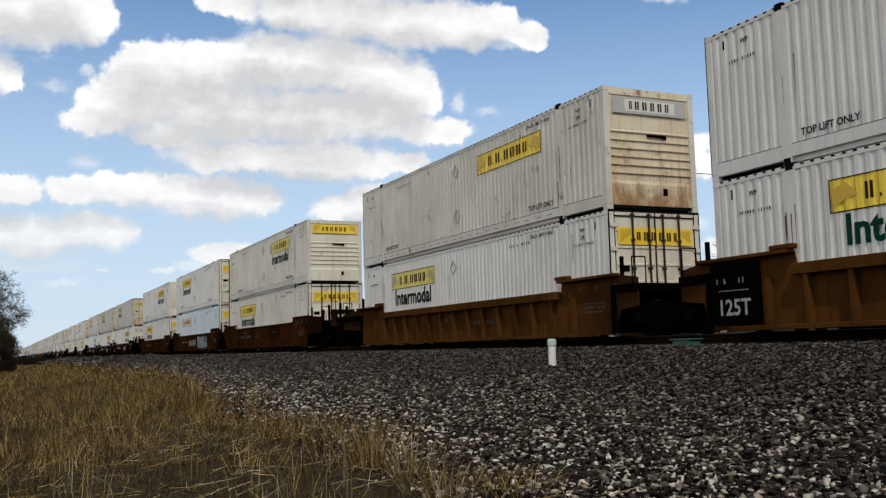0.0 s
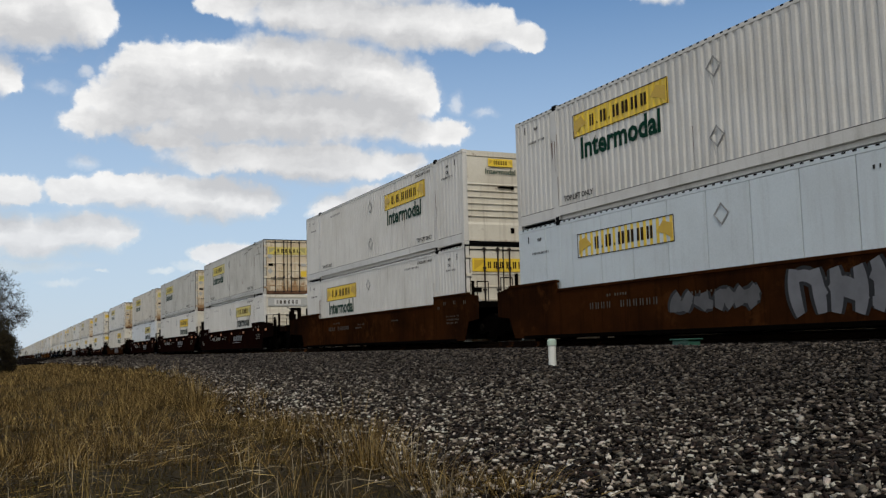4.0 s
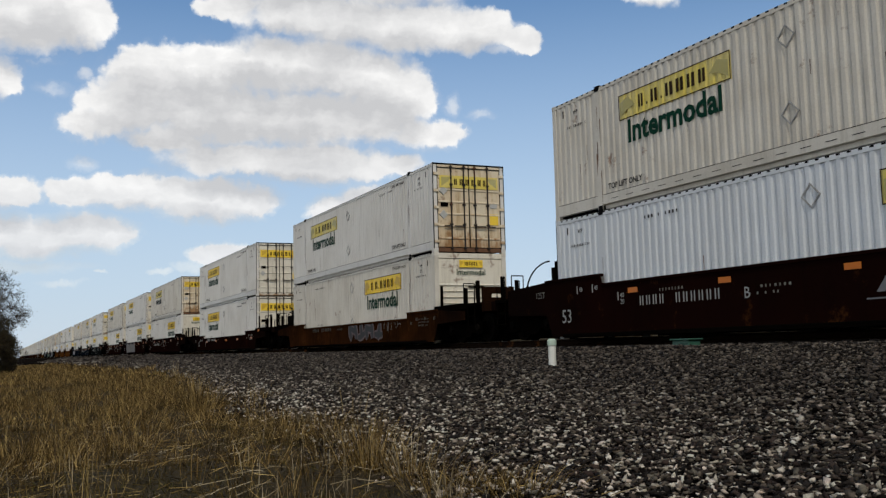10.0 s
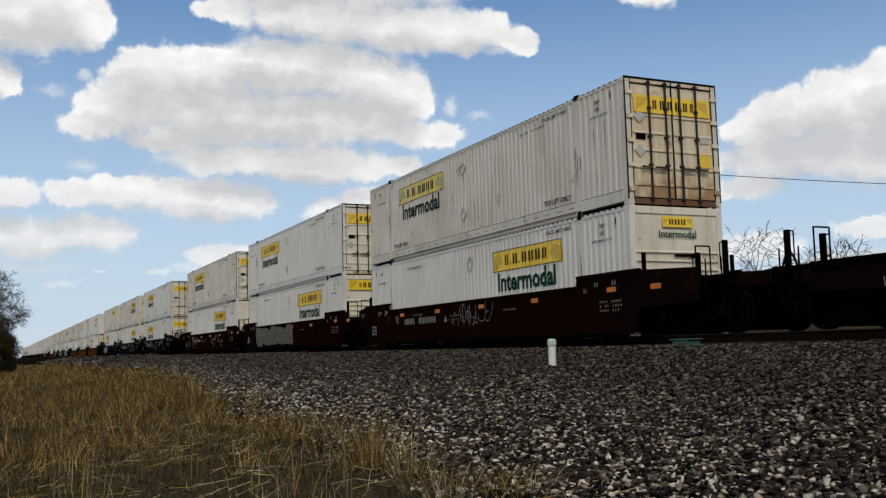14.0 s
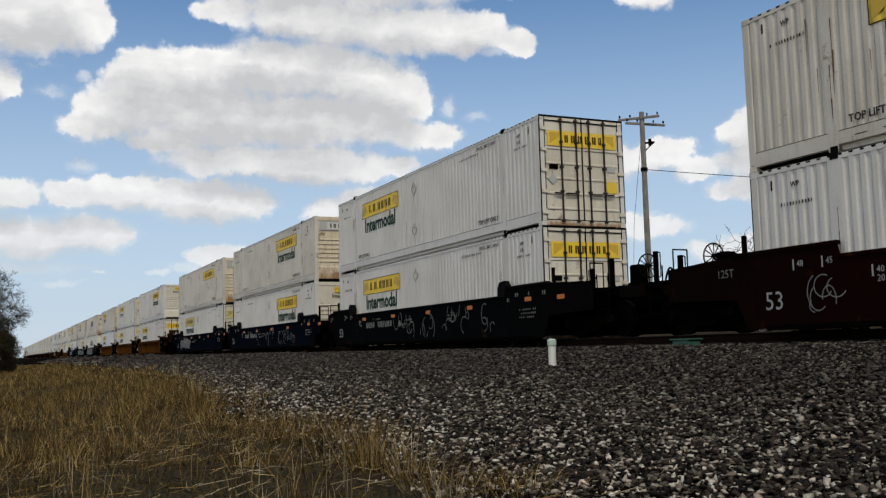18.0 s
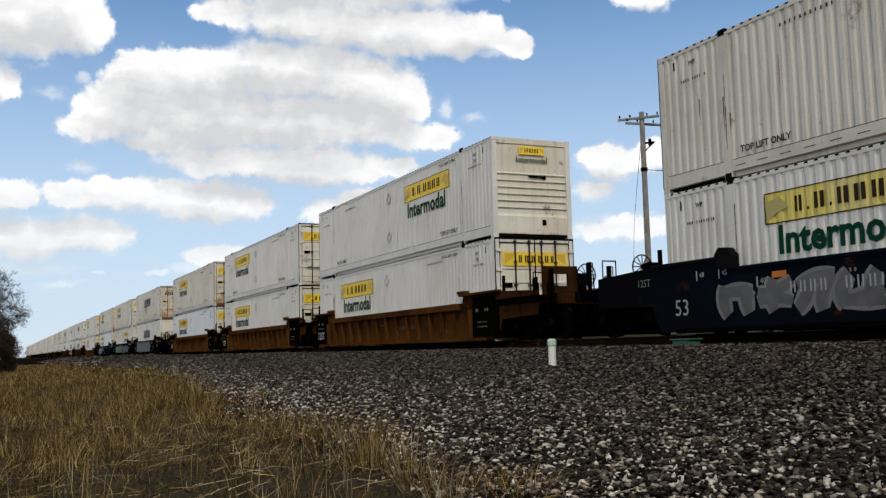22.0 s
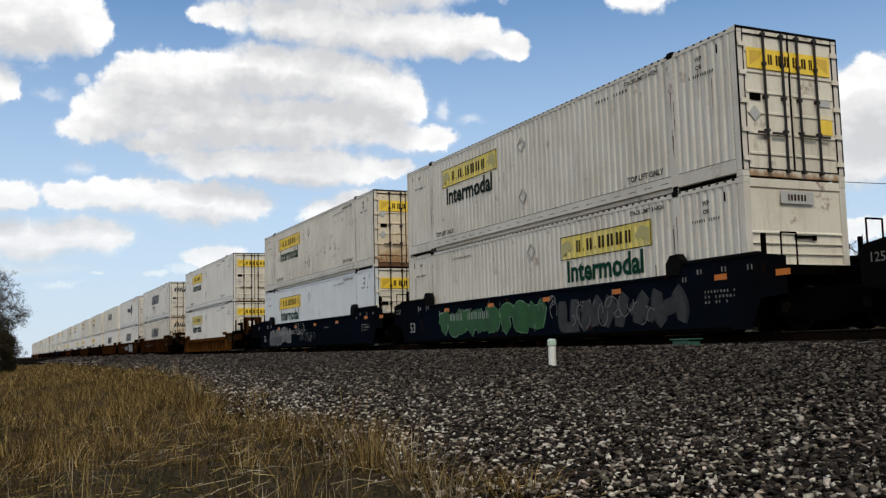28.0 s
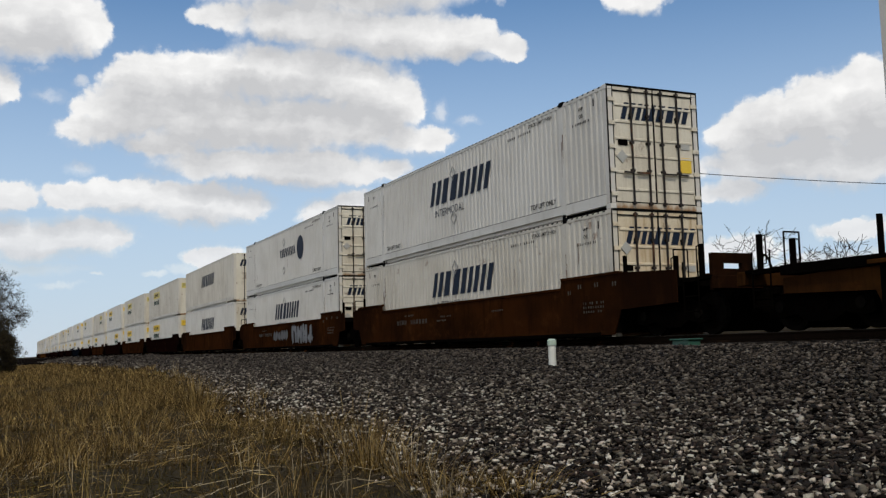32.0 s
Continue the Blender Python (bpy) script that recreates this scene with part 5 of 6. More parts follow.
def handwheel(parent, x, y, z, r=0.30):
    bm = bmesh.new()
    ring(bm, (x, y, z), r, 0.018, "X", 22)
    for i in range(6):
        a = math.pi * i / 6
        rod(bm, (x, y - r * math.cos(a), z - r * math.sin(a)), (x, y + r * math.cos(a), z + r * math.sin(a)), 0.013, seg=5)
    rod(bm, (x - 0.05, y, z), (x + 0.12, y, z), 0.04)
    return part("brake_wheel", bm, DARK, parent, "dark spoked brake wheel")


def build_car(kind, long_front, long_rear, fine):
    """A well-car unit; x = 0 at the middle of the well, z = 0 at rail level, the running direction is +x."""
    low, framed, unmarked = kind.endswith("_low"), kind.endswith("_framed"), kind.endswith("_unmarked")
    kind = kind.split("_")[0]
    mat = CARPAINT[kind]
    name = {"rust": "rust-brown", "ribbed": "ochre-brown ribbed", "maroon": "dark maroon", "navy": "dark navy blue", "slate": "dark slate"}[kind]
    t = tagged(empty("well_car"), f"{name} steel double-stack well car, weathered and grimy", "railcar", "cars of the train")
    top, high = (0.88, 1.07) if low else (1.16, 1.42) if kind == "ribbed" else (1.23, 1.46)
    ends = {1: HX + (2.35 if long_front else 1.05), -1: HX + (2.35 if long_rear else 1.05)}
    for side in (-1, 1):
        xa, xb = -ends[-1], ends[1]
        face = 1.335 if kind == "ribbed" else 1.435
        y0, y1 = side * (face - 0.03), side * face
        bm = bmesh.new()
        prism(bm, [(xa, 0.66), (-HX - 0.40, 0.60), (-HX - 0.12, 0.06), (HX + 0.12, 0.06), (HX + 0.40, 0.60), (xb, 0.66), (xb, high - 0.14), (HX + 0.4, high - 0.04), (6.06, high - 0.04), (6.0, top - 0.04),
                   (-6.0, top - 0.04), (-6.06, high - 0.04), (-HX - 0.4, high - 0.04), (xa, high - 0.14)], y0, y1)
        sd = part("side_wall", bm, mat, t)
        bm = bmesh.new()
        cy0, cy1 = sorted((side * 1.33, side * (1.50 if kind == "ribbed" else 1.46)))
        box(bm, -6.0, 6.0, cy0, cy1, top - 0.20 if kind == "ribbed" else top - 0.07, top, 0.012)
        part("top_chord", bm, mat, sd)
        for s in (-1, 1):
            e = ends[s]
            bm = bmesh.new()
            box(bm, *sorted((s * 6.05, s * (HX + 0.4))), cy0, cy1, high - 0.07, high, 0.012)
            if kind in ("navy", "slate"):
                prism(bm, [(s * 5.92, top - 0.03), (s * 6.30, top - 0.03), (s * 6.42, high + 0.02), (s * 6.30, high + 0.16), (s * 6.05, high + 0.14), (s * 5.92, high - 0.02)], side * 1.34, side * 1.50)
            elif kind == "ribbed":
                box(bm, *sorted((s * 5.95, s * 6.5)), cy0, cy1, high, high + 0.09, 0.02)
            part("end_chord", bm, DARK if kind in ("navy", "slate") else mat, sd)
        bm = bmesh.new()
        box(bm, -HX + 0.4, HX - 0.4, *sorted((side * 1.34, side * 1.47)), 0.03, 0.12, 0.01)
        part("bottom_chord", bm, GRIME if kind != "ribbed" else mat, sd)
        if kind == "ribbed" and (fine or side < 0):
            for i in range(15):
                x = -6.65 + i * 0.95
                h = top - 0.2
                bm = bmesh.new()
                f = [(side * face, 0.13), (side * 1.455, 0.13), (side * 1.480, h), (side * face, h)]
                a = [bm.verts.new((x - 0.045, yy, zz)) for yy, zz in f]
                b = [bm.verts.new((x + 0.045, yy, zz)) for yy, zz in f]
                bm.faces.new(a), bm.faces.new(b[::-1])
                for q in range(4):
                    r = (q + 1) % 4
                    bm.faces.new((a[q], b[q], b[r], a[r]))
                part("rib", bm, mat, sd)
        if fine and side < 0:
            rows = [(-5.0, top - 0.28), (-2.1, top - 0.28), (0.9, top - 0.28), (3.9, top - 0.28), (7.3, high - 0.45), (8.9, 0.98)]
            if kind in ("navy", "maroon", "slate"):
                for x, z in rows:
                    boxpart("reflector", (x, x + 0.34, side * 1.441, side * 1.435, z, z + 0.11), ORANGE, sd, "orange reflector")
            rng = random.Random(kind)
            bm = bmesh.new()
            for x, z, w, k, h in ((6.35, high - 0.42, 0.18, 2, 0.10), (6.8, high - 0.30, 0.2, 2, 0.10), (7.5, high - 0.30, 0.2, 2, 0.10), (8.2, high - 0.32, 0.2, 2, 0.10),
                                  (7.0, 0.78, 0.9, 10, 0.05), (7.0, 0.68, 0.9, 9, 0.05), (7.0, 0.58, 0.8, 8, 0.05), (-3.9, 0.92, 0.8, 8, 0.06), (-1.3, 0.68, 0.8, 8, 0.05), (2.4, 0.82, 0.7, 7, 0.05)):
                bars(bm, x, x + w, z, h, side * (face + 0.002), side, k, rng)
            if kind != "ribbed":
                bars(bm, -1.0, -0.2, 0.80, 0.05, side * 1.437, side, 7, rng)
            else:
                bars(bm, 1.0, 2.5, 0.50, 0.13, side * (face + 0.002), side, 9, rng)
            tagged(part("stencil_patch", bm, FAINT if kind in ("rust", "ribbed") else OLDSTENCIL, sd, "worn white stencil marks"), kind="stuff")
            if kind in ("navy", "slate", "maroon"):
                part("stencil", text_mesh("53", 0.46, STENCIL), None, sd, m=pose(-7.5, side * 1.441, 0.52, 90))
                part("stencil", text_mesh("125T", 0.22, OLDSTENCIL), None, sd, m=pose(-8.72, side * 1.441, high - 0.36, 90))
                for words, x, dz in (("48", -6.86, 0.32), ("45", -6.22, 0.32), ("40", -5.22, 0.32), ("20", -5.22, 0.46)):
                    z = (high if x < -6 else top) - dz
                    part("stencil", text_mesh(words, 0.15, STENCIL), None, sd, m=pose(x, side * 1.441, z, 90))
                    if words != "20":
                        boxpart("length_mark", (x - 0.17, x - 0.14, side * 1.439, side * 1.436, z - 0.10, z + 0.09), STENCIL, sd)
            elif not low and not unmarked and kind == "ribbed":
                for xs in (-7.5, 7.5):
                    boxpart("stencil_field", (xs - 0.62, xs + 0.62, side * 1.439, side * 1.338, 0.16, high - 0.12), GRIME, sd, "black stencil panel")
                part("stencil", text_mesh("125T", 0.42, STENCIL, 0.008), None, sd, m=pose(-7.5, side * 1.443, 0.46, 90))
                bm = bmesh.new()
                bars(bm, -7.95, -7.65, 0.92, 0.10, side * 1.441, side, 3, rng)
                bars(bm, -7.35, -7.05, 0.92, 0.10, side * 1.441, side, 3, rng)
                box(bm, -7.9, -7.1, side * 1.443, side * 1.441, 0.78, 0.80)
                bars(bm, 7.1, 7.3, 0.86, 0.09, side * 1.441, side, 2, rng)
                bars(bm, 7.65, 7.9, 0.86, 0.09, side * 1.441, side, 2, rng)
                for z in (0.42, 0.55):
                    bars(bm, 7.2, 7.8, z, 0.03, side * 1.441, side, 7, rng)
                for xa, xb, za, zb in ((4.42, 4.86, 0.34, 0.355), (4.42, 4.86, 0.62, 0.635), (4.42, 4.435, 0.355, 0.62), (4.845, 4.86, 0.355, 0.62), (4.48, 4.80, 0.42, 0.43)):
                    box(bm, xa, xb, *sorted((side * (face + 0.001), side * (face + 0.005))), za, zb)
                tagged(part("panel_stencil", bm, OLDSTENCIL, sd, "small white stencils"), kind="stuff")
            if kind != "ribbed":
                bm = bmesh.new()
                hn = 0.15 if kind == "rust" else 0.20
                digits(bm, -4.6, -3.7, 0.66, hn, side * 1.441, side, 4)
                digits(bm, -3.4, -2.0, 0.66, hn, side * 1.441, side, 6)
                tagged(part("number_stencil", bm, FAINT if kind == "rust" else STENCIL, sd, "worn white stencilled number"), kind="stuff")
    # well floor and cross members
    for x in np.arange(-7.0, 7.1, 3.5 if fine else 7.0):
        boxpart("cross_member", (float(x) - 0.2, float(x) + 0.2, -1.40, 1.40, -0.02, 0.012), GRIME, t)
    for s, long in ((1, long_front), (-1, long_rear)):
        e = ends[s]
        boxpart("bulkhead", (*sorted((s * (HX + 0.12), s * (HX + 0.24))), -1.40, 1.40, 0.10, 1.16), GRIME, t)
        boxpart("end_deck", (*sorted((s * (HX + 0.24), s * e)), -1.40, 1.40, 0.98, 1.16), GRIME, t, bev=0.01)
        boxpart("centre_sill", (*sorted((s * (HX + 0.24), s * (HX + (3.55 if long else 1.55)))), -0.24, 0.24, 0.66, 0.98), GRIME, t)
        if fine:
            # guide posts, grab irons, steps
            for u in (-1.22, 1.22):
                boxpart("guide_post", (*sorted((s * (HX + 0.30), s * (HX + 0.37))), u - 0.035, u + 0.035, 1.16, 1.80), GRIME, t)
            if framed:
                xp, up = (HX + 1.60, -0.30) if long else (HX + 1.15, -1.10)
                bm = bmesh.new()
                lattice(bm, [up, up + 0.16, up + 0.36, up + 0.52], [1.10, 1.95, 2.10], *sorted((s * xp, s * (xp + 0.16))), lambda a, b: a != 1 or b == 1)
                part("portal", bm, GRIME, t, "dark upright portal frame")
            bm = bmesh.new()
            xg = s * (e - 0.12)
            for u in (-1.38, -1.02):
                rod(bm, (xg, u, 1.1), (xg, u, 1.74), 0.016, seg=6)
            rod(bm, (xg, -1.38, 1.74), (xg, -1.02, 1.74), 0.016, seg=6)
            part("grab_iron", bm, GRIME, t)
        if long:
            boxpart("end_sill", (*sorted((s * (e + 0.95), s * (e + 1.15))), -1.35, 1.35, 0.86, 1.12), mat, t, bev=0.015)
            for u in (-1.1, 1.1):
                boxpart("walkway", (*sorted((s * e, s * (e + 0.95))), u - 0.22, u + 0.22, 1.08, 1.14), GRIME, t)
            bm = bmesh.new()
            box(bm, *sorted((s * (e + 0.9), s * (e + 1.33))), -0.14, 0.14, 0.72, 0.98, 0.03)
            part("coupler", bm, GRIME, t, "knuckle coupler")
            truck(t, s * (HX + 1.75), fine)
            if fine:
                bm = bmesh.new()
                for k in range(3):
                    rod(bm, (s * (e + 0.2), -1.42, 0.45 + 0.3 * k), (s * (e + 0.65), -1.42, 0.45 + 0.3 * k), 0.016, seg=6)
                for u in (0.2, 0.65):
                    rod(bm, (s * (e + u), -1.42, 0.40), (s * (e + u), -1.42, 1.45), 0.016, seg=6)
                part("ladder", bm, GRIME, t)
                if (kind == "ribbed" and not low) or kind == "slate" or (kind in ("navy", "rust") and s < 0) or (kind == "maroon" and not framed and low == (s > 0)):
                    boxpart("brake_stand", (*sorted((s * (HX + 2.05), s * (HX + 2.40))), -0.16, 0.16, 1.12, 1.72), GRIME, t, bev=0.04)
                    handwheel(t, s * (HX + 2.60), 0.0, 1.66, 0.28)
                for xo, h in ((2.15, 0.50), (2.95, 0.66)):
                    xs = s * (HX + xo)
                    stand = boxpart("end_post", (xs - 0.045, xs + 0.045, -1.31, -1.22, 1.10, 1.12 + h), GRIME, t, bev=0.008)
                    bm = bmesh.new()
                    for a, b in (((-0.15, 0.12), (-0.15, h - 0.04)), ((-0.15, h - 0.04), (-0.03, h - 0.01)), ((-0.15, 0.12), (-0.03, 0.10))):
                        rod(bm, (xs + s * a[0], -1.265, 1.12 + a[1]), (xs + s * b[0], -1.265, 1.12 + b[1]), 0.013, seg=6)
                    part("grab_loop", bm, GRIME, stand, "thin bent grab loop")
                if kind in ("ribbed", "rust") and s > 0:
                    za, zb, xo = (0.95, 1.88, 2.45) if kind == "ribbed" else (0.85, 1.58, 3.15)
                    bm = bmesh.new()
                    lattice(bm, [-1.26, -1.08, -0.98, -0.52, -0.40, -0.24], [za, za + 0.42, zb - 0.20, zb - 0.12, zb], *sorted((s * (HX + xo), s * (HX + xo + 0.10))), lambda a, b: not (a == 2 and b == 1))
                    part("end_frame", bm, mat, t, "upright steel end frame with an opening")
                if framed:
                    bm = bmesh.new()
                    prev = None
                    for k in range(9):
                        a = 0.5 * math.pi * k / 8
                        q = (s * (HX + 1.70 + 1.25 * math.sin(a)), -0.50, 1.30 + 0.80 * math.cos(a))
                        if prev:
                            rod(bm, prev, q, 0.022, seg=6)
                        prev = q
                    rod(bm, prev, (prev[0], prev[1], 1.08), 0.022, seg=6)
                    part("handrail", bm, GRIME, t, "bent steel handrail")
                if s > 0:
                    bm = bmesh.new()
                    prev = None
                    for k in range(9):
                        a = math.pi * k / 8
                        q = (s * (e + 0.3 + 0.5 * k / 8), 0.4, 1.15 + 0.45 * math.sin(a))
                        if prev:
                            rod(bm, prev, q, 0.025, seg=6)
                        prev = q
                    part("air_hose", bm, DARK, t, "arched black air hose")
        elif s > 0:
            truck(t, s * (HX + 1.62), fine)
    return t


CARS = {}


def well_car(kind, long_front, long_rear, fine=True):
    key = (kind, long_front, long_rear, fine)
    if key in CARS:
        return copy_thing(CARS[key], pose(0, 0, 0))
    CARS[key] = build_car(*key)
    return CARS[key]


def stroke(bm, a, m, b, half, y):
    """A flat bent stroke from a over m to b (x, z), swelling in the middle."""
    left, right = [], []
    for k in range(9):
        f = k / 8
        p = [(1 - f) ** 2 * a[c] + 2 * f * (1 - f) * m[c] + f * f * b[c] for c in (0, 1)]
        g = [(1 - f) * (m[c] - a[c]) + f * (b[c] - m[c]) for c in (0, 1)]
        l = math.hypot(*g) or 1
        h = half * (0.75 + 1.2 * f * (1 - f))
        left.append(bm.verts.new((p[0] - g[1] / l * h, y, min(max(p[1] + g[0] / l * h, 0.15), 1.15))))
        right.append(bm.verts.new((p[0] + g[1] / l * h, y, min(max(p[1] - g[0] / l * h, 0.15), 1.15))))
    for k in range(8):
        bm.faces.new((left[k], right[k], right[k + 1], left[k + 1]))


def graffiti(car, x0, x1, z0, z1, letters, fill, edge, seed, shine=None, fat=1.0, rim=1.45):
    """Fat interlocked sprayed strokes with an outline; no readable word."""
    rr = random.Random(seed)
    w, h = (x1 - x0) / letters, z1 - z0
    strokes = []
    for i in range(letters):
        cx = x0 + (i + 0.5) * w
        lean = rr.uniform(-0.12, 0.18) * w
        uprights = [(-0.30, 0.02), (0.28, 0.04)] if rr.random() < 0.7 else [(0.0, 0.0)]
        for u, j in uprights:
            a, b = (cx + u * w - lean, z0 + rr.uniform(0.02, 0.12) * h), (cx + u * w + lean, z1 - rr.uniform(0.02, 0.12) * h)
            strokes.append((a, ((a[0] + b[0]) / 2 + rr.uniform(-0.25, 0.25) * w, (a[1] + b[1]) / 2), b, 0.13))
        for k in range(rr.randint(1, 2)):
            z = z0 + rr.uniform(0.15, 0.85) * h
            a, b = (cx - 0.42 * w, z), (cx + 0.45 * w, z + rr.uniform(-0.3, 0.3) * h)
            strokes.append((a, ((a[0] + b[0]) / 2, z + rr.uniform(-0.35, 0.35) * h), b, 0.10))
    layers = [("spray_outline", rim, 0.02, edge, -1.4375), ("spray_paint", 1.0, 0.0, fill, -1.4425)]
    if shine:
        layers.append(("spray_highlight", 0.22, 0.0, shine, -1.4475))
    for name, times, extra, col, y in layers:
        bm = bmesh.new()
        for q, (a, m, b, half) in enumerate(strokes):
            up = 0.03 if name == "spray_highlight" else 0.0
            stroke(bm, (a[0] - up, a[1] + up), (m[0] - up, m[1] + up), (b[0] - up, b[1] + up), min(half * fat, 0.30 * w) * times + extra, y - 0.00008 * q)
        tagged(part(name, bm, SPRAY[col], car, "sprayed graffiti"), kind="stuff")


def bubbles(car, x0, x1, z0, z1, shapes, fill, edge, shine, seed):
    """Swollen sprayed shapes side by side with dark outlines and pale glints; no readable word."""
    rr = random.Random(seed)
    w, h = (x1 - x0) / shapes, z1 - z0
    outline, body, glint = bmesh.new(), bmesh.new(), bmesh.new()
    for i in range(shapes):
        cx, cz = x0 + (i + 0.5) * w, (z0 + z1) / 2
        ph, lean, dent = rr.uniform(0, 6), rr.uniform(-0.15, 0.15), rr.choice([2, 3])
        for bm, grow_by, y in ((outline, 0.035, -1.4425 - 0.0012 * i), (body, 0.0, -1.4430 - 0.0012 * i)):
            vs = []
            for k in range(36):
                a = 2 * math.pi * k / 36
                r = 1 + 0.15 * math.cos(dent * a + ph)
                x = (0.53 * w * r + grow_by) * math.copysign(abs(math.cos(a)) ** 0.6, math.cos(a))
                z = (0.49 * h * r + grow_by) * math.copysign(abs(math.sin(a)) ** 0.6, math.sin(a))
                vs.append(bm.verts.new((cx + x + lean * z, y, min(max(cz + z, 0.13), 1.16))))
            bm.faces.new(vs)
        for k in range(3):
            a = (cx + rr.uniform(-0.30, 0.30) * w, cz + rr.uniform(-0.25, 0.30) * h)
            b = (a[0] + rr.uniform(0.10, 0.35) * w, a[1] + rr.uniform(-0.10, 0.10) * h)
            m = ((a[0] + b[0]) / 2, a[1] - 0.10 * h)
            stroke(outline, a, m, b, 0.034, -1.4530 - 0.0001 * (3 * i + k))
            stroke(glint, (a[0] - 0.04, a[1] + 0.05), (a[0], a[1] + 0.07), (a[0] + 0.06, a[1] + 0.05), 0.020, -1.4560)
        stroke(glint, (cx - 0.42 * w, cz - 0.2 * h), (cx - 0.48 * w, cz + 0.2 * h), (cx - 0.30 * w, cz + 0.40 * h), 0.016, -1.4565)
    for name, bm, col in (("spray_outline", outline, edge), ("spray_paint", body, fill), ("spray_highlight", glint, shine)):
        tagged(part(name, bm, SPRAY[col], car, "sprayed graffiti"), kind="stuff")


def slanted_mark(car):
    """A faded trade mark on the side wall: four slanted blocks over a line."""
    bm = bmesh.new()
    block_marks(bm, 1.5, 3.5, 0.56, 0.84, -1.437, (0.8, 0.8, 0.8, 0.7), -1, 0.22, gap=0.38)
    box(bm, 1.3, 3.3, -1.440, -1.437, 0.45, 0.475)
    tagged(part("mark", bm, SPRAY["silver"], car, "faded slanted block marks"), kind="stuff")


def scrawl(car, x0, x1, z0, z1, loops, col, seed):
    """Thin sprayed loops and strokes."""
    rng = random.Random(seed)
    bm = bmesh.new()
    for i in range(loops):
        cx, cz = rng.uniform(x0, x1), rng.uniform(z0, z1)
        r, a0, sweep, st = rng.uniform(0.10, 0.26), rng.uniform(0, 6), rng.uniform(2.5, 5.5), rng.uniform(0.7, 1.6)
        prev = None
        for k in range(13):
            a = a0 + sweep * k / 12
            q = (cx + r * math.cos(a), cz + r * st * math.sin(a))
            if prev and z0 - 0.1 < q[1] < z1 + 0.1:
                dx, dz = q[0] - prev[0], q[1] - prev[1]
                l = math.hypot(dx, dz) or 1
                nx, nz = -dz / l * 0.010, dx / l * 0.010
                y = -1.4385 - 0.0004 * i
                bm.faces.new([bm.verts.new((u, y, v)) for u, v in ((prev[0] - nx, prev[1] - nz), (q[0] - nx, q[1] - nz), (q[0] + nx, q[1] + nz), (prev[0] + nx, prev[1] + nz))])
            prev = q
    tagged(part("spray_line_work", bm, SPRAY[col], car, "thin sprayed lines"), kind="stuff")


# ---- the train: front of each stack along the line at the start, its car, and the upper and lower container ----
# a container is (end that leads, style, tone, sign on the nose, state of the doors)
STACKS = [
    (1.70, "ribbed", ("nose", "fresh", "white", "white", "clean"), ("door", "fresh", "white", "white", "clean")),
    (-18.00, "ribbed_unmarked", ("nose", "bare", "cream", "white", "rusty"), ("door", "ink", "white", "white", "clean")),
    (-41.50, "rust", ("nose", "ink", "cream", "wide", "clean"), ("door", "fresh", "cream", "white", "clean")),
    (-60.75, "rust", ("door", "fresh", "white", "white", "clean"), ("door", "bare", "bluish", "white", "clean")),
    (-80.20, "rust", ("nose", "fresh", "white", "small", "clean"), ("door", "fresh", "white", "white", "clean")),
    (-104.25, "maroon_framed", ("door", "pale", "grey", "white", "rusty"), ("nose", "ink", "white", "white", "clean")),
    (-123.60, "maroon_framed", ("door", "pale", "grey", "white", "rusty"), ("nose", "fresh", "white", "small", "clean")),
    (-143.05, "maroon_framed", ("door", "pale", "cream", "white", "rusty"), ("nose", "ink", "cool", "white", "clean")),
    (-166.60, "rust_low", ("door", "pale", "white", "white", "rusty"), ("nose", "fresh", "cream", "small", "clean")),
    (-190.00, "maroon_low", ("door", "fresh", "white", "white", "clean"), ("door", "fresh", "white", "white", "clean")),
    (-213.65, "maroon", ("door", "ink", "cream", "white", "rusty"), ("nose", "fresh", "white", "small", "clean")),
    (-233.10, "maroon", ("door", "fresh", "white", "white", "clean"), ("nose", "fresh", "white", "wide", "clean")),
    (-252.35, "maroon", ("door", "fresh", "cream", "white", "clean"), ("nose", "fresh", "white", "small", "clean")),
    (-276.00, "slate", ("door", "fresh", "white", "white", "clean"), ("door", "fresh", "white", "white", "clean")),
    (-295.45, "navy", ("nose", "fresh", "cream", "white", "rusty"), ("nose", "fresh", "white", "small", "clean")),
    (-314.60, "navy", ("nose", "bare", "cream", "white", "rusty"), ("door", "pale", "white", "white", "clean")),
    (-338.35, "ribbed", ("nose", "fresh", "white", "small", "clean"), ("door", "fresh", "white", "white", "clean")),
    (-357.70, "ribbed", ("door", "fresh", "white", "white", "clean"), ("door", "fresh", "white", "white", "clean")),
    (-377.15, "ribbed", ("door", "fresh", "cream", "white", "rusty"), ("door", "fresh", "cool", "white", "clean")),
    (-400.20, "slate", ("door", "blue", "cream", "none", "rusty"), ("nose", "blue", "white", "none", "clean")),
    (-420.05, "navy", ("door", "ink", "cream", "white", "clean"), ("nose", "pale", "cream", "faint", "clean")),
    (-439.50, "navy", ("door", "fresh", "cream", "white", "rusty"), ("door", "fresh", "cool", "white", "clean")),
    (-463.15, "ribbed_low", ("door", "fresh", "white", "white", "clean"), ("door", "ink", "white", "white", "clean")),
    (-486.80, "rust", ("door", "blue", "white", "none", "clean"), ("door", "blue", "cream", "none", "rusty")),
    (-506.10, "rust", ("door", "blue_round", "white", "none", "clean"), ("door", "blue", "white", "none", "clean")),
    (-525.50, "rust", ("door", "blue", "cream", "none", "clean"), ("door", "blue", "white", "none", "clean")),
]
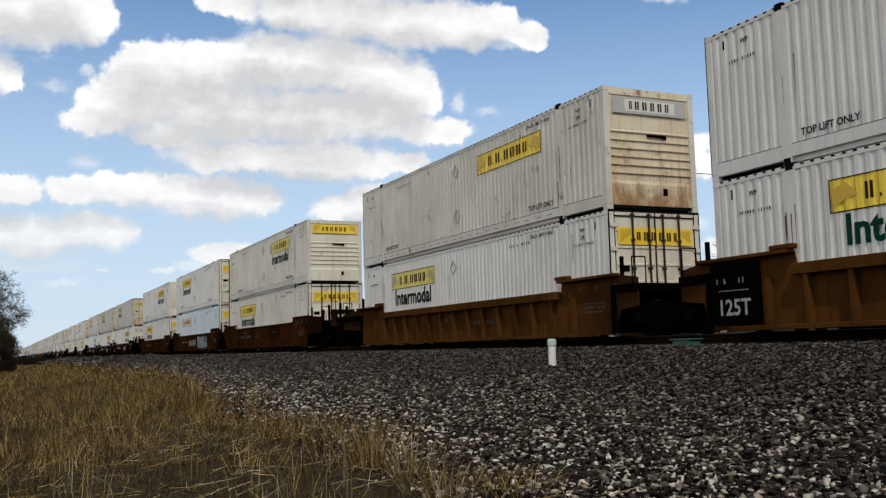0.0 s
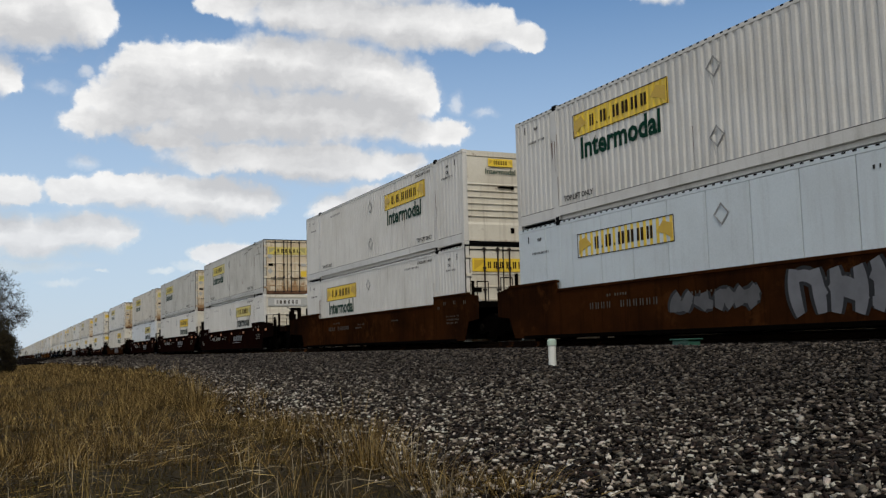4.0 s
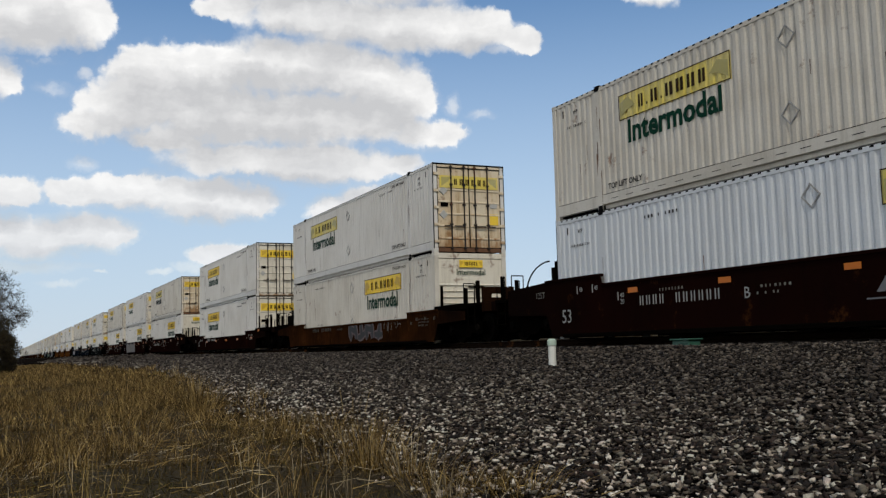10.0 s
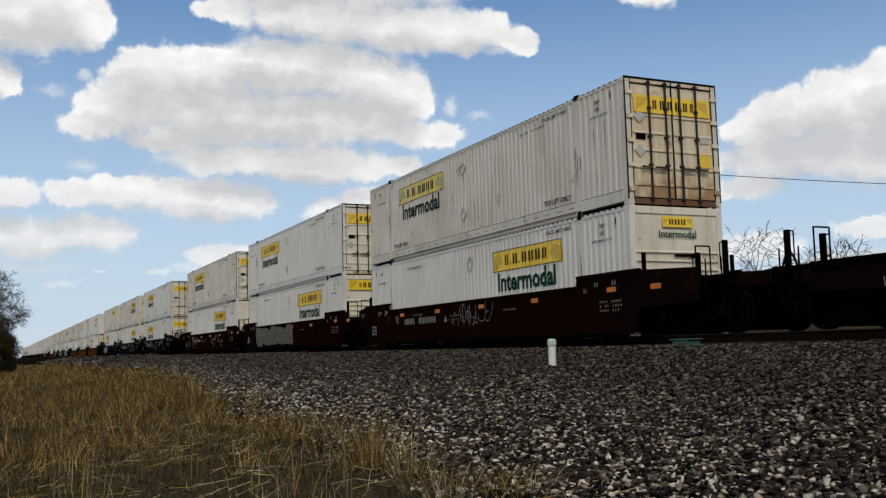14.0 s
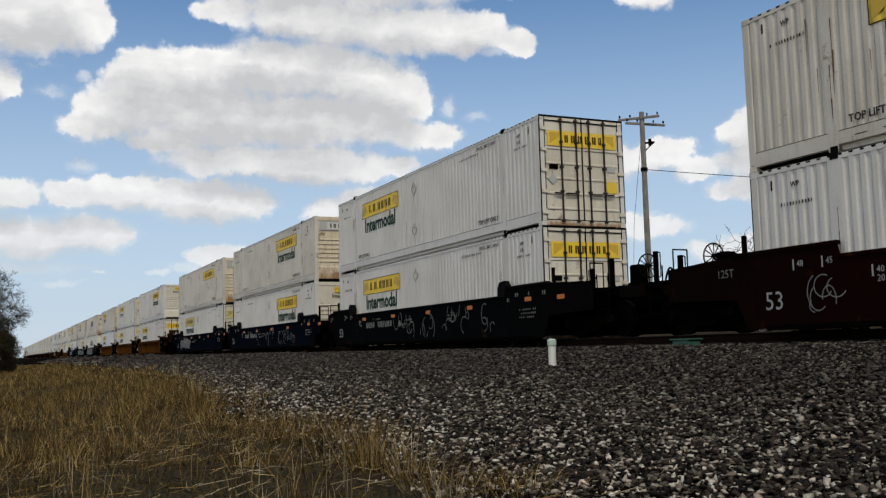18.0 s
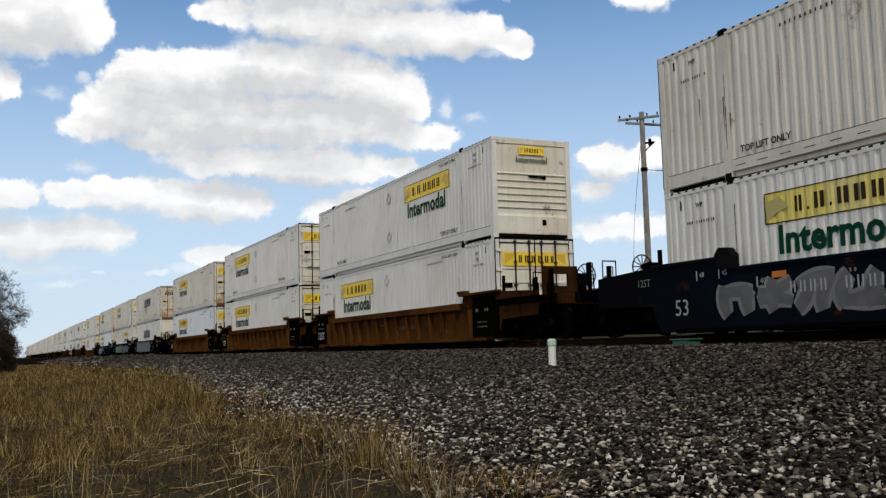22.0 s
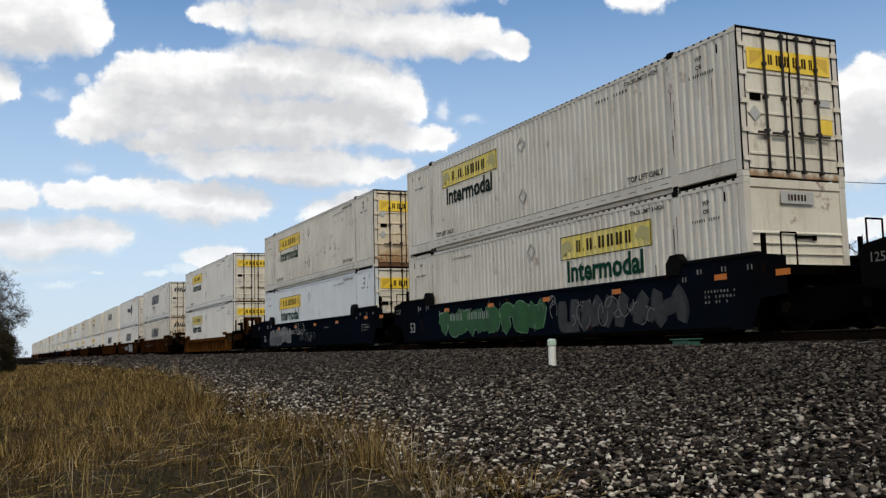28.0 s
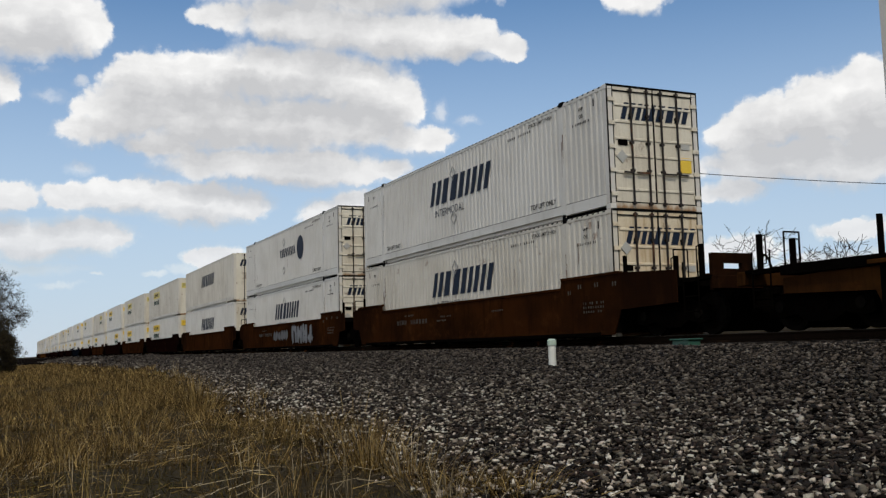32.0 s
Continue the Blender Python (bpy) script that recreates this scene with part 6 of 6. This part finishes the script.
mix = random.Random(4)
s_at = -525.50
while s_at > -832:
    s_at -= mix.choice([19.4, 19.4, 23.5])
    STACKS.append((round(s_at, 2), mix.choice(["rust", "ribbed", "maroon", "navy"]),
                   (mix.choice(["door", "door", "nose"]), mix.choice(["fresh", "pale"]), mix.choice(["white", "cream"]), "wide", "clean"),
                   (mix.choice(["door", "nose"]), "fresh", "white", "wide", "clean")))

TRAIN = []
UNIT = {5: "A", 6: "C", 7: "B", 10: "A", 11: "C", 12: "B", 13: "B", 14: "C", 15: "A", 21: "B"}
for i, (front, kind, up, down) in enumerate(STACKS):
    fine = i < 25
    gap_f = STACKS[i - 1][0] - CL - front if i else 3.3
    gap_r = front - CL - STACKS[i + 1][0] if i + 1 < len(STACKS) else 7.3
    car = well_car(kind, gap_f > 5, gap_r > 5, fine)
    TRAIN.append((car, front - HX, RAIL_Z, 0))
    for (lead, *spec), z in ((down, RAIL_Z + 0.014), (up, RAIL_Z + 0.014 + CH + 0.004)):
        TRAIN.append((container(lead, *spec, fine), front - HX, z, 0 if lead == "nose" else 180))
    if i in UNIT:
        part("stencil", text_mesh(UNIT[i], 0.30, STENCIL), None, car, m=pose(-1.35, -1.441, 0.72, 90))
    if i in (5, 6, 7):
        slanted_mark(car)
    if i == 20:
        graffiti(car, -5.45, 1.0, 0.24, 0.96, 8, "green", "mint", 5, None, 1.7, 1.06)
        graffiti(car, 1.6, 6.4, 0.20, 0.96, 5, "smoke", "black", 11)
    elif i == 21:
        graffiti(car, -6.4, -4.3, 0.18, 0.66, 4, "ash", "silver", 12)
        scrawl(car, -1.9, -0.6, 0.72, 1.08, 14, "pale", 13)
        scrawl(car, -1.2, 0.9, 0.42, 0.62, 12, "pale", 14)
    elif i == 3:
        graffiti(car, 1.6, 4.9, 0.18, 1.12, 4, "silver", "black", 21)
        graffiti(car, -1.6, 0.9, 0.45, 0.85, 4, "grey", "black", 22)
    elif i == 8:
        graffiti(car, 0.2, 3.8, 0.25, 0.85, 4, "black", "rose", 31)
        scrawl(car, 4.0, 5.4, 0.6, 0.9, 7, "pale", 32)
    elif i in (13, 14):
        scrawl(car, -2.0, 5.6, 0.35, 1.0, 26, "pale", 40 + i)
    elif i == 15:
        graffiti(car, -6.4, -2.6, 0.30, 0.95, 4, "grey", "pale", 51)
    elif i == 12:
        scrawl(car, 1.5, 5.5, 0.4, 0.95, 18, "pale", 60)
        scrawl(car, -7.0, -6.0, 0.35, 0.85, 6, "pale", 61)
        scrawl(car, -5.2, -3.6, 0.35, 0.95, 8, "silver", 62)
    elif i == 10:
        scrawl(car, -0.8, 1.6, 0.62, 1.05, 14, "pale", 70 + i)
    elif i == 11:
        bubbles(car, -5.8, 1.2, 0.20, 1.12, 5, "sand", "indigo", "pale", 71)
        scrawl(car, -5.6, -4.4, 0.6, 1.05, 8, "black", 72)
    elif i == 19:
        bubbles(car, -5.9, 3.0, 0.18, 1.14, 7, "ash", "black", "pale", 80)


def run(t):
    """Metres the train has moved by t seconds; it gathers speed slightly."""
    return 13.55 * t + 0.0345 * t * t


def motions():
    for ob, x, z, turn in TRAIN:
        walk(ob, [(t, pose(x + run(t), TRACK_Y, z, 0, 0, turn)) for t in range(0, 33, 4)])
    # the cloud layer drifts away down the line
    drift = Vector((-math.sin(radians(92.7)), math.cos(radians(92.7)), 0)) * 0.040 * 3600
    walk(clouds, [(t, Matrix.Translation(EYE + drift * t / 32)) for t in (0.0, 16.0, 32.0)])


motions()
